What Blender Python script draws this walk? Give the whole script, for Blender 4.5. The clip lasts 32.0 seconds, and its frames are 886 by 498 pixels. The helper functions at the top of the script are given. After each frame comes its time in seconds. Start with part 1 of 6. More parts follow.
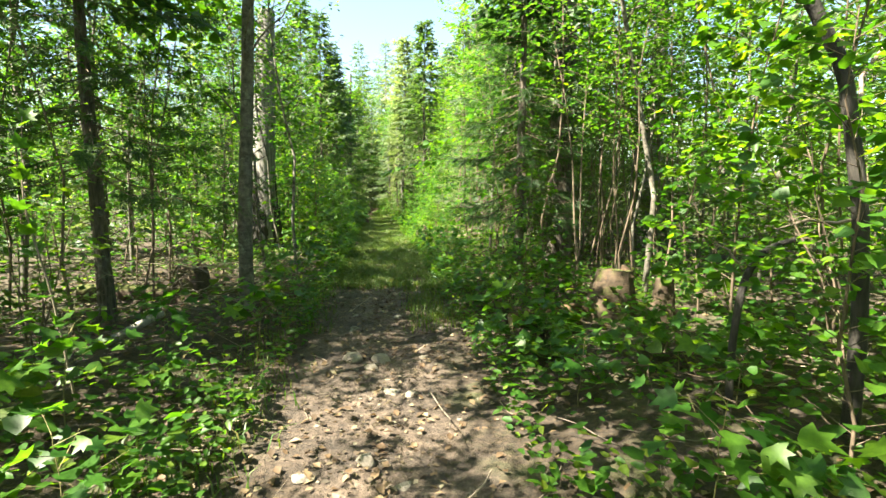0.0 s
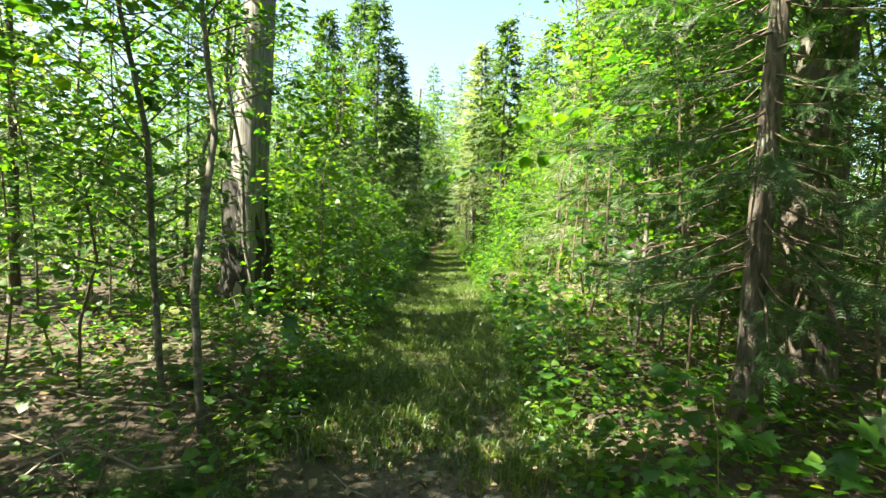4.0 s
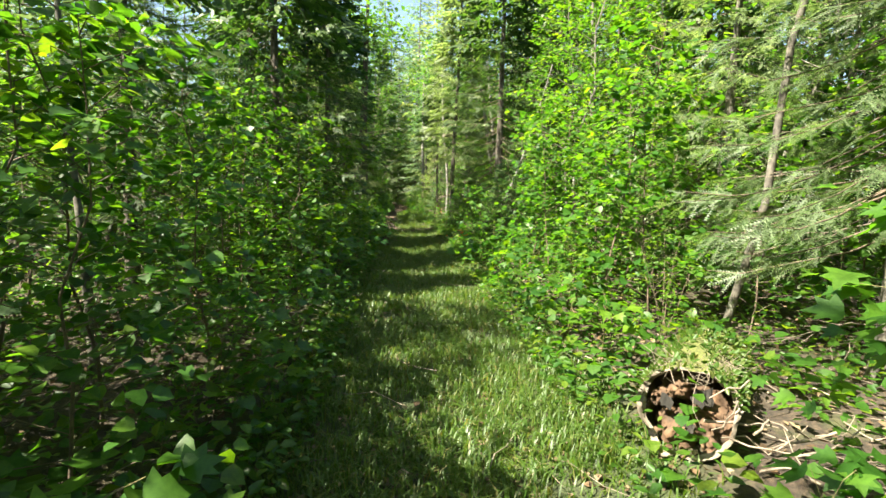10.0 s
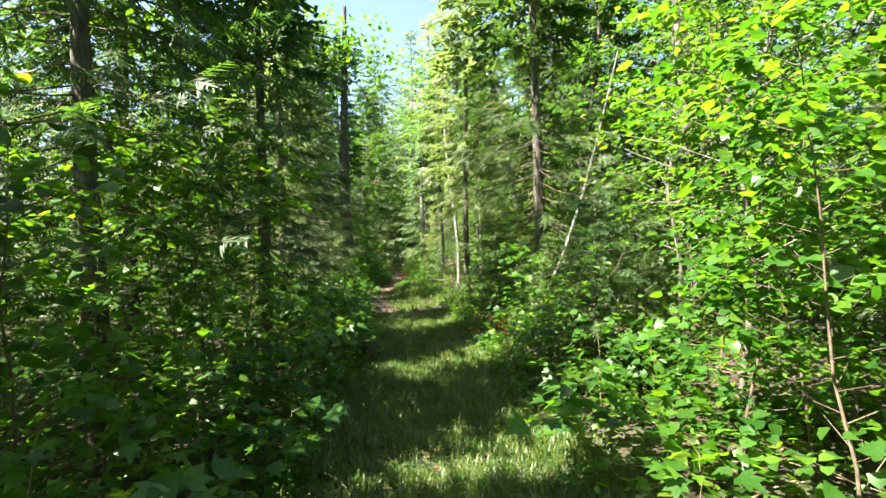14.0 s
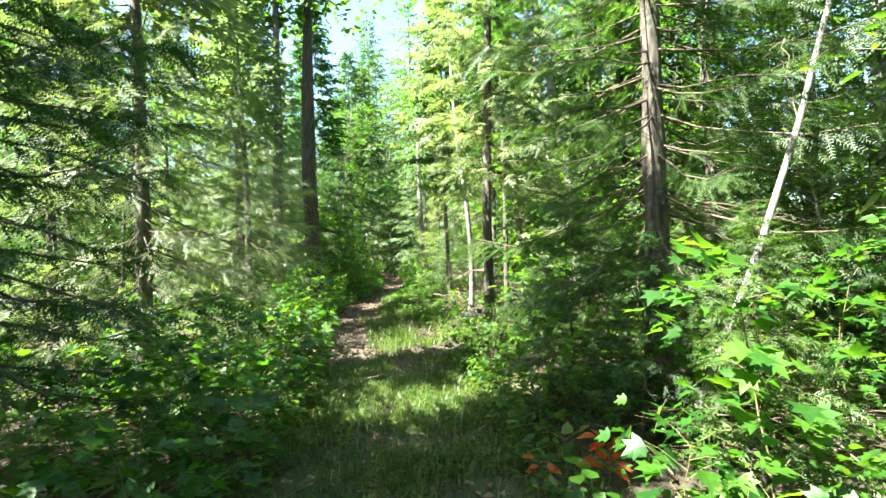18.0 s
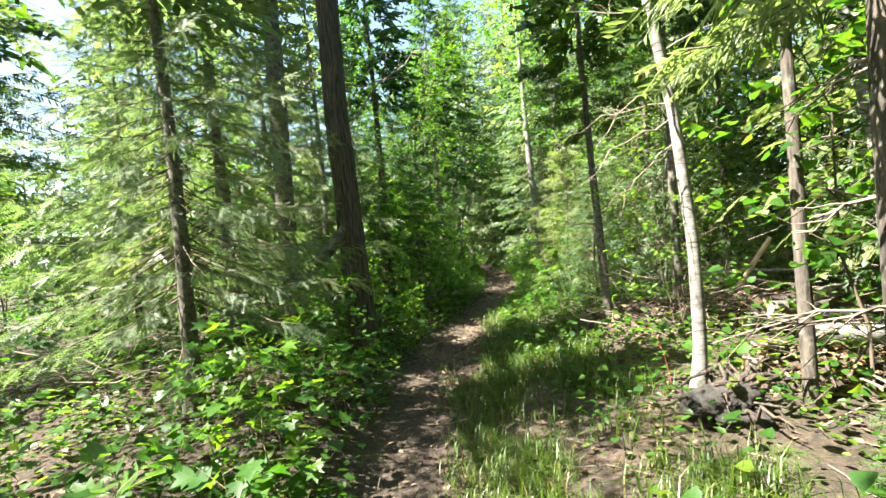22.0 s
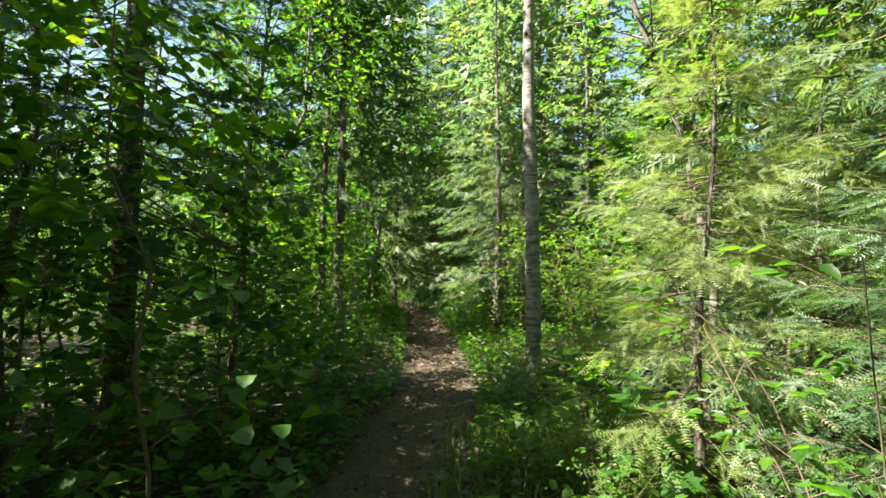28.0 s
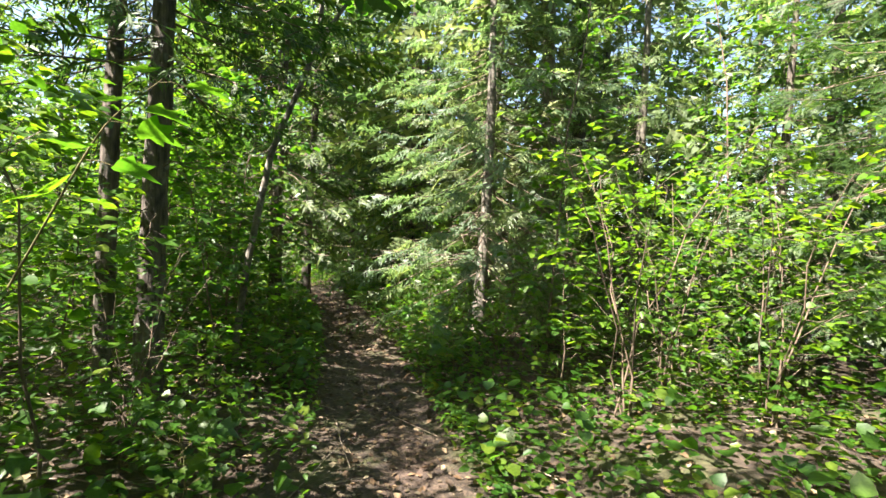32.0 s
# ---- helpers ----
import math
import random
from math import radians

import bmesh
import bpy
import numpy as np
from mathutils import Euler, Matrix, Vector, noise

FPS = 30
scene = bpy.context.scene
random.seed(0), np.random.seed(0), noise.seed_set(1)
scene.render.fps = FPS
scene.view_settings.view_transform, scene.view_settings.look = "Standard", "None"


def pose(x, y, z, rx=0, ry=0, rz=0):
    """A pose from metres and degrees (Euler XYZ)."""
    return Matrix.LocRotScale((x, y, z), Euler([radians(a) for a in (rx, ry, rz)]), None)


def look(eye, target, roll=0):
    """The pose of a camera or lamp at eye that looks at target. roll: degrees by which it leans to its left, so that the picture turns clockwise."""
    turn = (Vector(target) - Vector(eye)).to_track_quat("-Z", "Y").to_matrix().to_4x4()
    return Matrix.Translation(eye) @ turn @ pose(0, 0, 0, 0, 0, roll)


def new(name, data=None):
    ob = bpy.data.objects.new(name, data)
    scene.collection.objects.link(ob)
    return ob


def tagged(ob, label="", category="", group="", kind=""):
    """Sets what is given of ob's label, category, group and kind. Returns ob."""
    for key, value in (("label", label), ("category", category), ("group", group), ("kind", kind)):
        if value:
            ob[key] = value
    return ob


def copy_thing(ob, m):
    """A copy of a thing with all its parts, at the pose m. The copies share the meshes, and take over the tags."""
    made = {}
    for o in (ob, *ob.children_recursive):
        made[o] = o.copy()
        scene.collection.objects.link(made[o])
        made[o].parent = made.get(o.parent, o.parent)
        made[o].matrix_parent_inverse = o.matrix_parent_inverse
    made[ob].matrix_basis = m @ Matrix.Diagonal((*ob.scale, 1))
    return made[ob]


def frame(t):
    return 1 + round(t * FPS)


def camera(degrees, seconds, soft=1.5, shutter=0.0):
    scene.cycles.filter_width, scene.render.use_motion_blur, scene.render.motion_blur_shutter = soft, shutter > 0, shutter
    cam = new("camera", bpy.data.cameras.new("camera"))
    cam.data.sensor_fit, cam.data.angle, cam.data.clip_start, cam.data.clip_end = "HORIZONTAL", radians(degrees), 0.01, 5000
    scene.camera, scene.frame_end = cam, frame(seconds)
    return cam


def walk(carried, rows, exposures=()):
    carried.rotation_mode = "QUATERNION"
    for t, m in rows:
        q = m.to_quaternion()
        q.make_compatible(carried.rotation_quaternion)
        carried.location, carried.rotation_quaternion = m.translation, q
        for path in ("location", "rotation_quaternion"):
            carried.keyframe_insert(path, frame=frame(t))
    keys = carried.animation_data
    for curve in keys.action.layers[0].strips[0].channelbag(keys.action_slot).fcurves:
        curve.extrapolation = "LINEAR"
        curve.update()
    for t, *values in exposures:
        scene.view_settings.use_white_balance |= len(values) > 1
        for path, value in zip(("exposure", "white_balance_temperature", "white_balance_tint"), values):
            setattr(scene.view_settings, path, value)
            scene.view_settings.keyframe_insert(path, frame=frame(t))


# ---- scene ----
# ---- camera ----
LENS = 82.6
PATH = [
    (0.0, 0.000, 0.000, 1.500, 83.70, -0.00, 0.00),
    (0.5, -0.086, 0.520, 1.585, 83.40, 1.06, 2.30),
    (1.0, -0.366, 1.115, 1.572, 84.42, 0.75, 4.04),
    (1.5, -0.516, 1.697, 1.551, 84.72, 0.52, 4.67),
    (2.0, -0.602, 2.316, 1.551, 86.12, -1.45, 5.09),
    (2.5, -0.529, 2.917, 1.585, 89.01, -3.44, 5.31),
    (3.0, -0.370, 3.495, 1.616, 87.70, -4.94, 5.37),
    (3.5, -0.327, 4.162, 1.499, 86.82, -3.62, 6.43),
    (5.5, -0.663, 6.740, 1.500, 88.80, -0.00, 10.63),
    (6.0, -0.736, 7.451, 1.426, 88.80, -0.40, 10.44),
    (6.5, -0.739, 8.177, 1.434, 88.10, 0.58, 9.72),
    (7.0, -0.834, 8.874, 1.443, 87.60, 1.26, 8.51),
    (7.5, -0.945, 9.594, 1.523, 87.00, 0.75, 8.32),
    (8.0, -1.049, 10.277, 1.521, 84.90, 1.05, 8.11),
    (8.5, -1.246, 10.942, 1.495, 84.10, 1.05, 8.31),
    (9.0, -1.339, 11.627, 1.504, 83.40, 0.50, 6.02),
    (9.5, -1.555, 12.263, 1.430, 82.71, -0.67, 2.55),
    (10.0, -1.826, 12.867, 1.476, 82.91, -1.56, 2.76),
    (10.5, -2.017, 13.497, 1.487, 84.31, -1.27, 2.56),
    (11.0, -2.140, 14.153, 1.520, 87.32, 1.10, 1.21),
    (11.5, -2.202, 14.808, 1.518, 88.22, 0.39, 0.52),
    (12.0, -2.239, 15.454, 1.481, 88.91, -2.39, 1.68),
    (12.5, -2.210, 16.077, 1.480, 88.42, -1.70, 1.27),
    (13.0, -2.234, 16.654, 1.480, 90.01, -0.67, 2.55),
    (13.5, -2.269, 17.229, 1.528, 90.91, 0.64, 3.12),
    (14.0, -2.314, 17.790, 1.528, 89.61, 1.84, 2.79),
    (14.5, -2.454, 18.405, 1.503, 87.51, 0.13, 2.43),
    (16.5, -2.433, 20.505, 1.500, 89.00, -0.00, 2.93),
    (17.0, -2.515, 21.175, 1.560, 89.50, 0.72, 4.32),
    (17.5, -2.586, 21.844, 1.549, 89.50, 1.73, 4.50),
    (18.0, -2.645, 22.526, 1.525, 89.80, 1.70, 2.80),
    (18.5, -2.680, 23.220, 1.500, 90.10, 1.98, 1.49),
    (19.0, -2.773, 23.865, 1.513, 90.00, 1.89, 2.60),
    (19.5, -2.893, 24.557, 1.561, 89.60, 1.93, 4.70),
    (20.0, -2.989, 25.261, 1.561, 88.10, 1.68, 7.30),
    (20.5, -3.096, 25.941, 1.621, 88.71, 0.00, 8.93),
    (21.0, -3.177, 26.598, 1.621, 88.51, -0.07, 10.63),
    (21.5, -3.329, 27.215, 1.586, 90.32, 3.40, 14.57),
    (22.0, -3.471, 27.880, 1.575, 88.92, 5.40, 14.34),
    (22.5, -3.673, 28.530, 1.527, 89.51, 6.98, 13.51),
    (23.0, -3.899, 29.204, 1.551, 91.61, 5.85, 11.63),
    (23.5, -4.040, 29.834, 1.564, 90.90, 4.81, 9.25),
    (24.0, -4.255, 30.508, 1.564, 90.50, 1.78, 7.40),
    (24.5, -4.358, 31.115, 1.541, 90.20, -0.32, 7.74),
    (25.0, -4.436, 31.711, 1.519, 90.80, 1.00, 8.71),
    (25.5, -4.501, 32.273, 1.497, 90.00, 4.51, 8.95),
    (27.5, -4.700, 34.564, 1.500, 92.30, -0.00, 6.45),
    (28.0, -4.716, 35.192, 1.459, 92.00, -0.79, 6.22),
    (28.5, -4.753, 35.892, 1.385, 91.70, -1.93, 7.08),
    (29.0, -4.754, 36.648, 1.379, 90.70, -1.55, 7.79),
    (29.5, -4.889, 37.364, 1.366, 90.30, -0.22, 6.94),
    (30.0, -5.061, 37.971, 1.409, 90.80, -0.06, 5.35),
    (30.5, -5.260, 38.557, 1.452, 90.30, -0.61, 4.23),
    (31.0, -5.439, 39.182, 1.489, 89.59, -1.58, 0.88),
    (31.5, -5.559, 39.814, 1.515, 88.48, -2.68, -1.56),
    (32.0, -5.660, 40.438, 1.499, 88.77, -2.94, -2.67),
]
cam = camera(LENS, 32.0)
walk(cam, [(r[0], pose(*r[1:])) for r in PATH], [(0.0, 3.2, 7200, 2), (4.0, 3.2, 7200, 2), (7.0, 3.15, 7300, 9), (9.5, 2.9, 7100, 4), (10.5, 2.8, 6900, 2), (12.0, 3.15, 6600, 3), (14.5, 3.15, 6800, 4), (17.0, 3.6, 6300, 1), (18.5, 3.6, 6300, 2), (21.0, 3.25, 6500, 8), (23.5, 3.25, 6500, 8), (25.5, 3.45, 6500, 7), (28.0, 2.9, 6800, 2), (30.0, 3.3, 6700, 10), (32.0, 3.2, 6700, 15)])

# ---- world and sun ----
SUN_AZ, SUN_EL = 241.0, 54.0      # compass from +y, clockwise
world = bpy.data.worlds.new("world")
scene.world = world
world.use_nodes = True
sky_node = world.node_tree.nodes.new("ShaderNodeTexSky")
sky_node.sky_type, sky_node.sun_disc = "NISHITA", False
sky_node.sun_elevation, sky_node.sun_rotation = radians(SUN_EL), radians(SUN_AZ)
sky_node.air_density, sky_node.dust_density = 1.0, 2.0
back_node = world.node_tree.nodes["Background"]
back_node.inputs[1].default_value = 0.052
world.node_tree.links.new(sky_node.outputs[0], back_node.inputs[0])
sun_data = bpy.data.lights.new("sun", "SUN")
sun_data.energy, sun_data.angle, sun_data.color = 5.0, radians(0.55), (1.0, 0.94, 0.84)
sun = new("sun", sun_data)
to_sun = Vector((math.sin(radians(SUN_AZ)) * math.cos(radians(SUN_EL)), math.cos(radians(SUN_AZ)) * math.cos(radians(SUN_EL)), math.sin(radians(SUN_EL))))
sun.matrix_world = look(to_sun * 60 + Vector((-3, 20, 0)), (-3, 20, 0))


# ---- materials ----
def material(name):
    m = bpy.data.materials.new(name)
    m.use_nodes = True
    t = m.node_tree
    return m, t, t.nodes["Principled BSDF"], t.nodes["Material Output"]


def node(t, kind, **inputs):
    n = t.nodes.new(kind)
    for k, v in inputs.items():
        n.inputs[k.replace("_", " ")].default_value = v
    return n


def rgba(c):
    return (c[0], c[1], c[2], 1.0)


def mix_colors(t, fac, a, b, blend="MIX"):
    n = t.nodes.new("ShaderNodeMix")
    n.data_type, n.blend_type = "RGBA", blend
    for key, v in ((0, fac), (6, a), (7, b)):
        if hasattr(v, "is_output"):
            t.links.new(v, n.inputs[key])
        else:
            n.inputs[key].default_value = v if key == 0 else rgba(v)
    return n.outputs[2]


def ramp(t, fac, stops):
    n = t.nodes.new("ShaderNodeValToRGB")
    el = n.color_ramp.elements
    while len(el) < len(stops):
        el.new(0.5)
    for e, (p, c) in zip(el, stops):
        e.position, e.color = p, rgba(c)
    t.links.new(fac, n.inputs[0])
    return n.outputs[0]


def noise_tex(t, scale, detail=4.0, rough=0.6, coords="Object", stretch=None):
    co = t.nodes.new("ShaderNodeTexCoord").outputs[coords]
    if stretch:
        mp = t.nodes.new("ShaderNodeMapping")
        mp.inputs["Scale"].default_value = stretch
        t.links.new(co, mp.inputs[0])
        co = mp.outputs[0]
    n = node(t, "ShaderNodeTexNoise", Scale=scale, Detail=detail, Roughness=rough)
    t.links.new(co, n.inputs["Vector"])
    return n.outputs[0]


def bump(t, height, strength, distance, out):
    b = node(t, "ShaderNodeBump", Strength=strength, Distance=distance)
    t.links.new(height, b.inputs["Height"])
    t.links.new(b.outputs[0], out)


def leaf_material(name, stops, glow=(1.05, 1.0, 0.36), share=0.47, rough=0.45, gain=2.8):
    """A thin leaf: reflected and let-through light, each leaf a little different."""
    m, t, p, out = material(name)
    geo = t.nodes.new("ShaderNodeNewGeometry").outputs["Random Per Island"]
    col = ramp(t, geo, [(q, tuple(0.78 * c for c in k)) for q, k in stops])
    obj = t.nodes.new("ShaderNodeObjectInfo").outputs["Random"]
    tint = ramp(t, obj, [(0.0, (0.62, 0.8, 0.95)), (0.5, (0.95, 0.97, 1)), (1.0, (1.18, 1.09, 0.85))])
    col = mix_colors(t, 1.0, col, tint, "MULTIPLY")
    spots = noise_tex(t, 55.0, 3.0)
    col = mix_colors(t, 1.0, col, ramp(t, spots, [(0.3, (0.75, 0.78, 0.7)), (0.7, (1.2, 1.16, 1.1))]), "MULTIPLY")
    t.links.new(col, p.inputs["Base Color"])
    p.inputs["Roughness"].default_value = rough
    p.inputs["Specular IOR Level"].default_value = 0.4
    tr = t.nodes.new("ShaderNodeBsdfTranslucent")
    lit = mix_colors(t, 1.0, col, tuple(gain * g for g in glow), "MULTIPLY")
    t.links.new(lit, tr.inputs[0])
    mx = t.nodes.new("ShaderNodeMixShader")
    mx.inputs[0].default_value = share
    t.links.new(p.outputs[0], mx.inputs[1])
    t.links.new(tr.outputs[0], mx.inputs[2])
    t.links.new(mx.outputs[0], out.inputs[0])
    return m


def bark_material(name, dark, light, lichen=None, ridge=(9, 9, 1.6), rough=0.85, depth=0.02, bands=None, bold=0.58):
    m, t, p, out = material(name)
    n = noise_tex(t, 3.0, 6.0, 0.65, stretch=ridge)
    col = ramp(t, n, [(0.36, dark), (0.62, light)])
    big = noise_tex(t, 1.7, 3.0)
    col = mix_colors(t, 1.0, col, ramp(t, big, [(0.3, (0.7, 0.7, 0.7)), (0.7, (1.25, 1.2, 1.15))]), "MULTIPLY")
    if lichen:
        spots = noise_tex(t, 7.0, 5.0, 0.7)
        col = mix_colors(t, ramp(t, spots, [(0.55, (0, 0, 0)), (0.66, (1, 1, 1))]), col, lichen)
    if bands:
        lines = noise_tex(t, 2.2, 4.0, 0.7, stretch=(1.6, 1.6, 22))
        col = mix_colors(t, ramp(t, lines, [(bold, (0, 0, 0)), (bold + 0.08, (1, 1, 1))]), col, bands)
    t.links.new(col, p.inputs["Base Color"])
    p.inputs["Roughness"].default_value = rough
    bump(t, n, 0.9, depth, p.inputs["Normal"])
    return m


def plain_material(name, a, b, scale=12.0, rough=0.85, depth=0.004, stretch=None):
    m, t, p, out = material(name)
    n = noise_tex(t, scale, 5.0, 0.65, stretch=stretch)
    col = ramp(t, n, [(0.3, a), (0.7, b)])
    obj = t.nodes.new("ShaderNodeNewGeometry").outputs["Random Per Island"]
    col = mix_colors(t, 1.0, col, ramp(t, obj, [(0.0, (0.65, 0.65, 0.65)), (1.0, (1.3, 1.27, 1.2))]), "MULTIPLY")
    t.links.new(col, p.inputs["Base Color"])
    p.inputs["Roughness"].default_value = rough
    bump(t, n, 0.7, depth, p.inputs["Normal"])
    return m


MAPLE = leaf_material("maple_leaf", [(0.0, (0.028, 0.09, 0.012)), (0.55, (0.055, 0.14, 0.016)), (0.93, (0.095, 0.185, 0.018)), (1.0, (0.125, 0.19, 0.022))])
SHRUB = leaf_material("shrub_leaf", [(0.0, (0.04, 0.105, 0.012)), (0.6, (0.07, 0.155, 0.016)), (1.0, (0.105, 0.185, 0.02))])
HERB = leaf_material("herb_leaf", [(0.0, (0.024, 0.082, 0.010)), (0.7, (0.05, 0.125, 0.014)), (1.0, (0.11, 0.165, 0.018))])
NEEDLE = leaf_material("fir_needles", [(0.0, (0.026, 0.062, 0.018)), (0.6, (0.055, 0.105, 0.026)), (1.0, (0.10, 0.15, 0.035))], glow=(0.9, 1.0, 0.42), share=0.42, rough=0.5, gain=2.3)
PALE_NEEDLE = leaf_material("pale_fir_needles", [(0.0, (0.085, 0.13, 0.055)), (0.6, (0.145, 0.195, 0.09)), (1.0, (0.21, 0.25, 0.125))], glow=(0.95, 1.0, 0.55), share=0.46, rough=0.45, gain=2.3)
GRASS = leaf_material("grass_blade", [(0.0, (0.045, 0.10, 0.016)), (0.6, (0.07, 0.13, 0.022)), (0.9, (0.095, 0.135, 0.03)), (1.0, (0.19, 0.17, 0.075))], share=0.4, gain=2.2)
LITTER = leaf_material("dead_leaf", [(0.0, (0.05, 0.03, 0.018)), (0.5, (0.15, 0.085, 0.045)), (0.85, (0.26, 0.17, 0.10)), (1.0, (0.40, 0.30, 0.20))], glow=(1, 0.8, 0.5), share=0.15, rough=0.7, gain=1.0)
RED_LEAF = leaf_material("red_leaf", [(0.0, (0.32, 0.075, 0.03)), (1.0, (0.50, 0.19, 0.07))], glow=(1.3, 0.6, 0.4))
SPRUCE_BARK = bark_material("spruce_bark", (0.024, 0.019, 0.015), (0.115, 0.095, 0.078), lichen=(0.14, 0.15, 0.115))
DARK_BARK = bark_material("furrowed_bark", (0.012, 0.009, 0.007), (0.115, 0.086, 0.066), ridge=(17, 17, 1.3), depth=0.04)
GREY_BARK = bark_material("grey_bark", (0.042, 0.037, 0.031), (0.15, 0.135, 0.112), lichen=(0.21, 0.215, 0.175), ridge=(5, 5, 5), depth=0.006, bands=(0.05, 0.04, 0.035))
BIRCH_BARK = bark_material("birch_bark", (0.09, 0.083, 0.074), (0.25, 0.24, 0.22), lichen=(0.17, 0.17, 0.145), ridge=(3, 3, 6), depth=0.004, bands=(0.025, 0.022, 0.02), bold=0.555)
SNAG_WOOD = bark_material("weathered_wood", (0.075, 0.07, 0.066), (0.235, 0.225, 0.215), ridge=(12, 12, 0.7), depth=0.01)
# burnt wood; its black also paints shade on the crooked tree and log holes
CHAR_OR_SHADE = bark_material("charred_or_shaded_wood", (0.008, 0.007, 0.006), (0.04, 0.035, 0.03), ridge=(10, 10, 2))
TWIG = plain_material("twig_bark", (0.05, 0.036, 0.026), (0.15, 0.11, 0.08), 20)
PALE_TWIG = plain_material("dead_twig", (0.10, 0.078, 0.06), (0.26, 0.21, 0.17), 20)
STEM = plain_material("green_stem", (0.09, 0.09, 0.035), (0.17, 0.14, 0.06), 20)
RED_STEM = plain_material("red_stem", (0.30, 0.04, 0.035), (0.45, 0.08, 0.06), 20)
STONE = plain_material("stone", (0.09, 0.075, 0.06), (0.26, 0.23, 0.20), 14, depth=0.01)
ROT = plain_material("rotten_wood", (0.02, 0.011, 0.006), (0.115, 0.064, 0.035), 11, depth=0.02)
CUT = plain_material("cut_wood", (0.30, 0.20, 0.13), (0.52, 0.40, 0.30), 9, depth=0.003)
HEAP_EARTH = plain_material("heap_earth", (0.012, 0.009, 0.006), (0.075, 0.05, 0.034), 24, depth=0.05)
OLD_WOOD = plain_material("old_broken_wood", (0.09, 0.072, 0.055), (0.24, 0.20, 0.165), 16, depth=0.006)


def moss_wood():
    m, t, p, out = material("mossy_wood")
    n = noise_tex(t, 4.0, 6.0, 0.7, stretch=(2, 6, 6))
    col = ramp(t, n, [(0.3, (0.02, 0.014, 0.009)), (0.65, (0.10, 0.066, 0.042))])
    up = t.nodes.new("ShaderNodeSeparateXYZ")
    t.links.new(t.nodes.new("ShaderNodeNewGeometry").outputs["Normal"], up.inputs[0])
    patch = noise_tex(t, 6.0, 5.0, 0.7)
    add = t.nodes.new("ShaderNodeMath")
    add.operation = "MULTIPLY_ADD"
    t.links.new(up.outputs[2], add.inputs[0])
    add.inputs[1].default_value = 0.45
    t.links.new(patch, add.inputs[2])
    fur = noise_tex(t, 60.0, 3.0)
    moss = ramp(t, fur, [(0.3, (0.03, 0.04, 0.008)), (0.7, (0.115, 0.12, 0.026))])
    col = mix_colors(t, ramp(t, add.outputs[0], [(0.64, (0, 0, 0)), (0.8, (1, 1, 1))]), col, moss)
    t.links.new(col, p.inputs["Base Color"])
    p.inputs["Roughness"].default_value = 0.9
    bump(t, fur, 0.8, 0.012, p.inputs["Normal"])
    return m


MOSSY = moss_wood()


def ground_material():
    """Leaf litter and soil; the worn line of the path is bare earth, by the mesh's own 'bare' and 'red' marks."""
    m, t, p, out = material("forest_floor")
    n1 = noise_tex(t, 26.0, 7.0, 0.7)
    n2 = noise_tex(t, 2.2, 4.0)
    n3 = noise_tex(t, 90.0, 3.0)
    litter = ramp(t, n1, [(0.30, (0.012, 0.009, 0.006)), (0.5, (0.045, 0.03, 0.019)), (0.66, (0.10, 0.068, 0.043)), (0.78, (0.21, 0.155, 0.105))])
    green = ramp(t, n3, [(0.3, (0.03, 0.045, 0.012)), (0.7, (0.10, 0.11, 0.03))])
    litter = mix_colors(t, ramp(t, n2, [(0.52, (0, 0, 0)), (0.68, (0.75, 0.75, 0.75))]), litter, green)
    earth = ramp(t, n1, [(0.28, (0.045, 0.033, 0.025)), (0.55, (0.14, 0.105, 0.08)), (0.75, (0.29, 0.235, 0.19))])
    redder = ramp(t, n1, [(0.28, (0.035, 0.022, 0.016)), (0.55, (0.105, 0.066, 0.047)), (0.75, (0.23, 0.16, 0.12))])
    red = t.nodes.new("ShaderNodeAttribute")
    red.attribute_name = "red"
    earth = mix_colors(t, red.outputs["Fac"], earth, redder)
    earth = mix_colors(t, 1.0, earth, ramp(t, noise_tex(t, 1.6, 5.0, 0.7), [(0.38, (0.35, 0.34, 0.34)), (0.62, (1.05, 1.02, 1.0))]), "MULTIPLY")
    bare = t.nodes.new("ShaderNodeAttribute")
    bare.attribute_name = "bare"
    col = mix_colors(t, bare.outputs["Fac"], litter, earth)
    turf = t.nodes.new("ShaderNodeAttribute")
    turf.attribute_name = "turf"
    col = mix_colors(t, turf.outputs["Fac"], col, ramp(t, n3, [(0.3, (0.016, 0.028, 0.007)), (0.7, (0.07, 0.095, 0.024))]))
    t.links.new(col, p.inputs["Base Color"])
    p.inputs["Roughness"].default_value = 0.92
    bump(t, n1, 1.0, 0.05, p.inputs["Normal"])
    return m


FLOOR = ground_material()


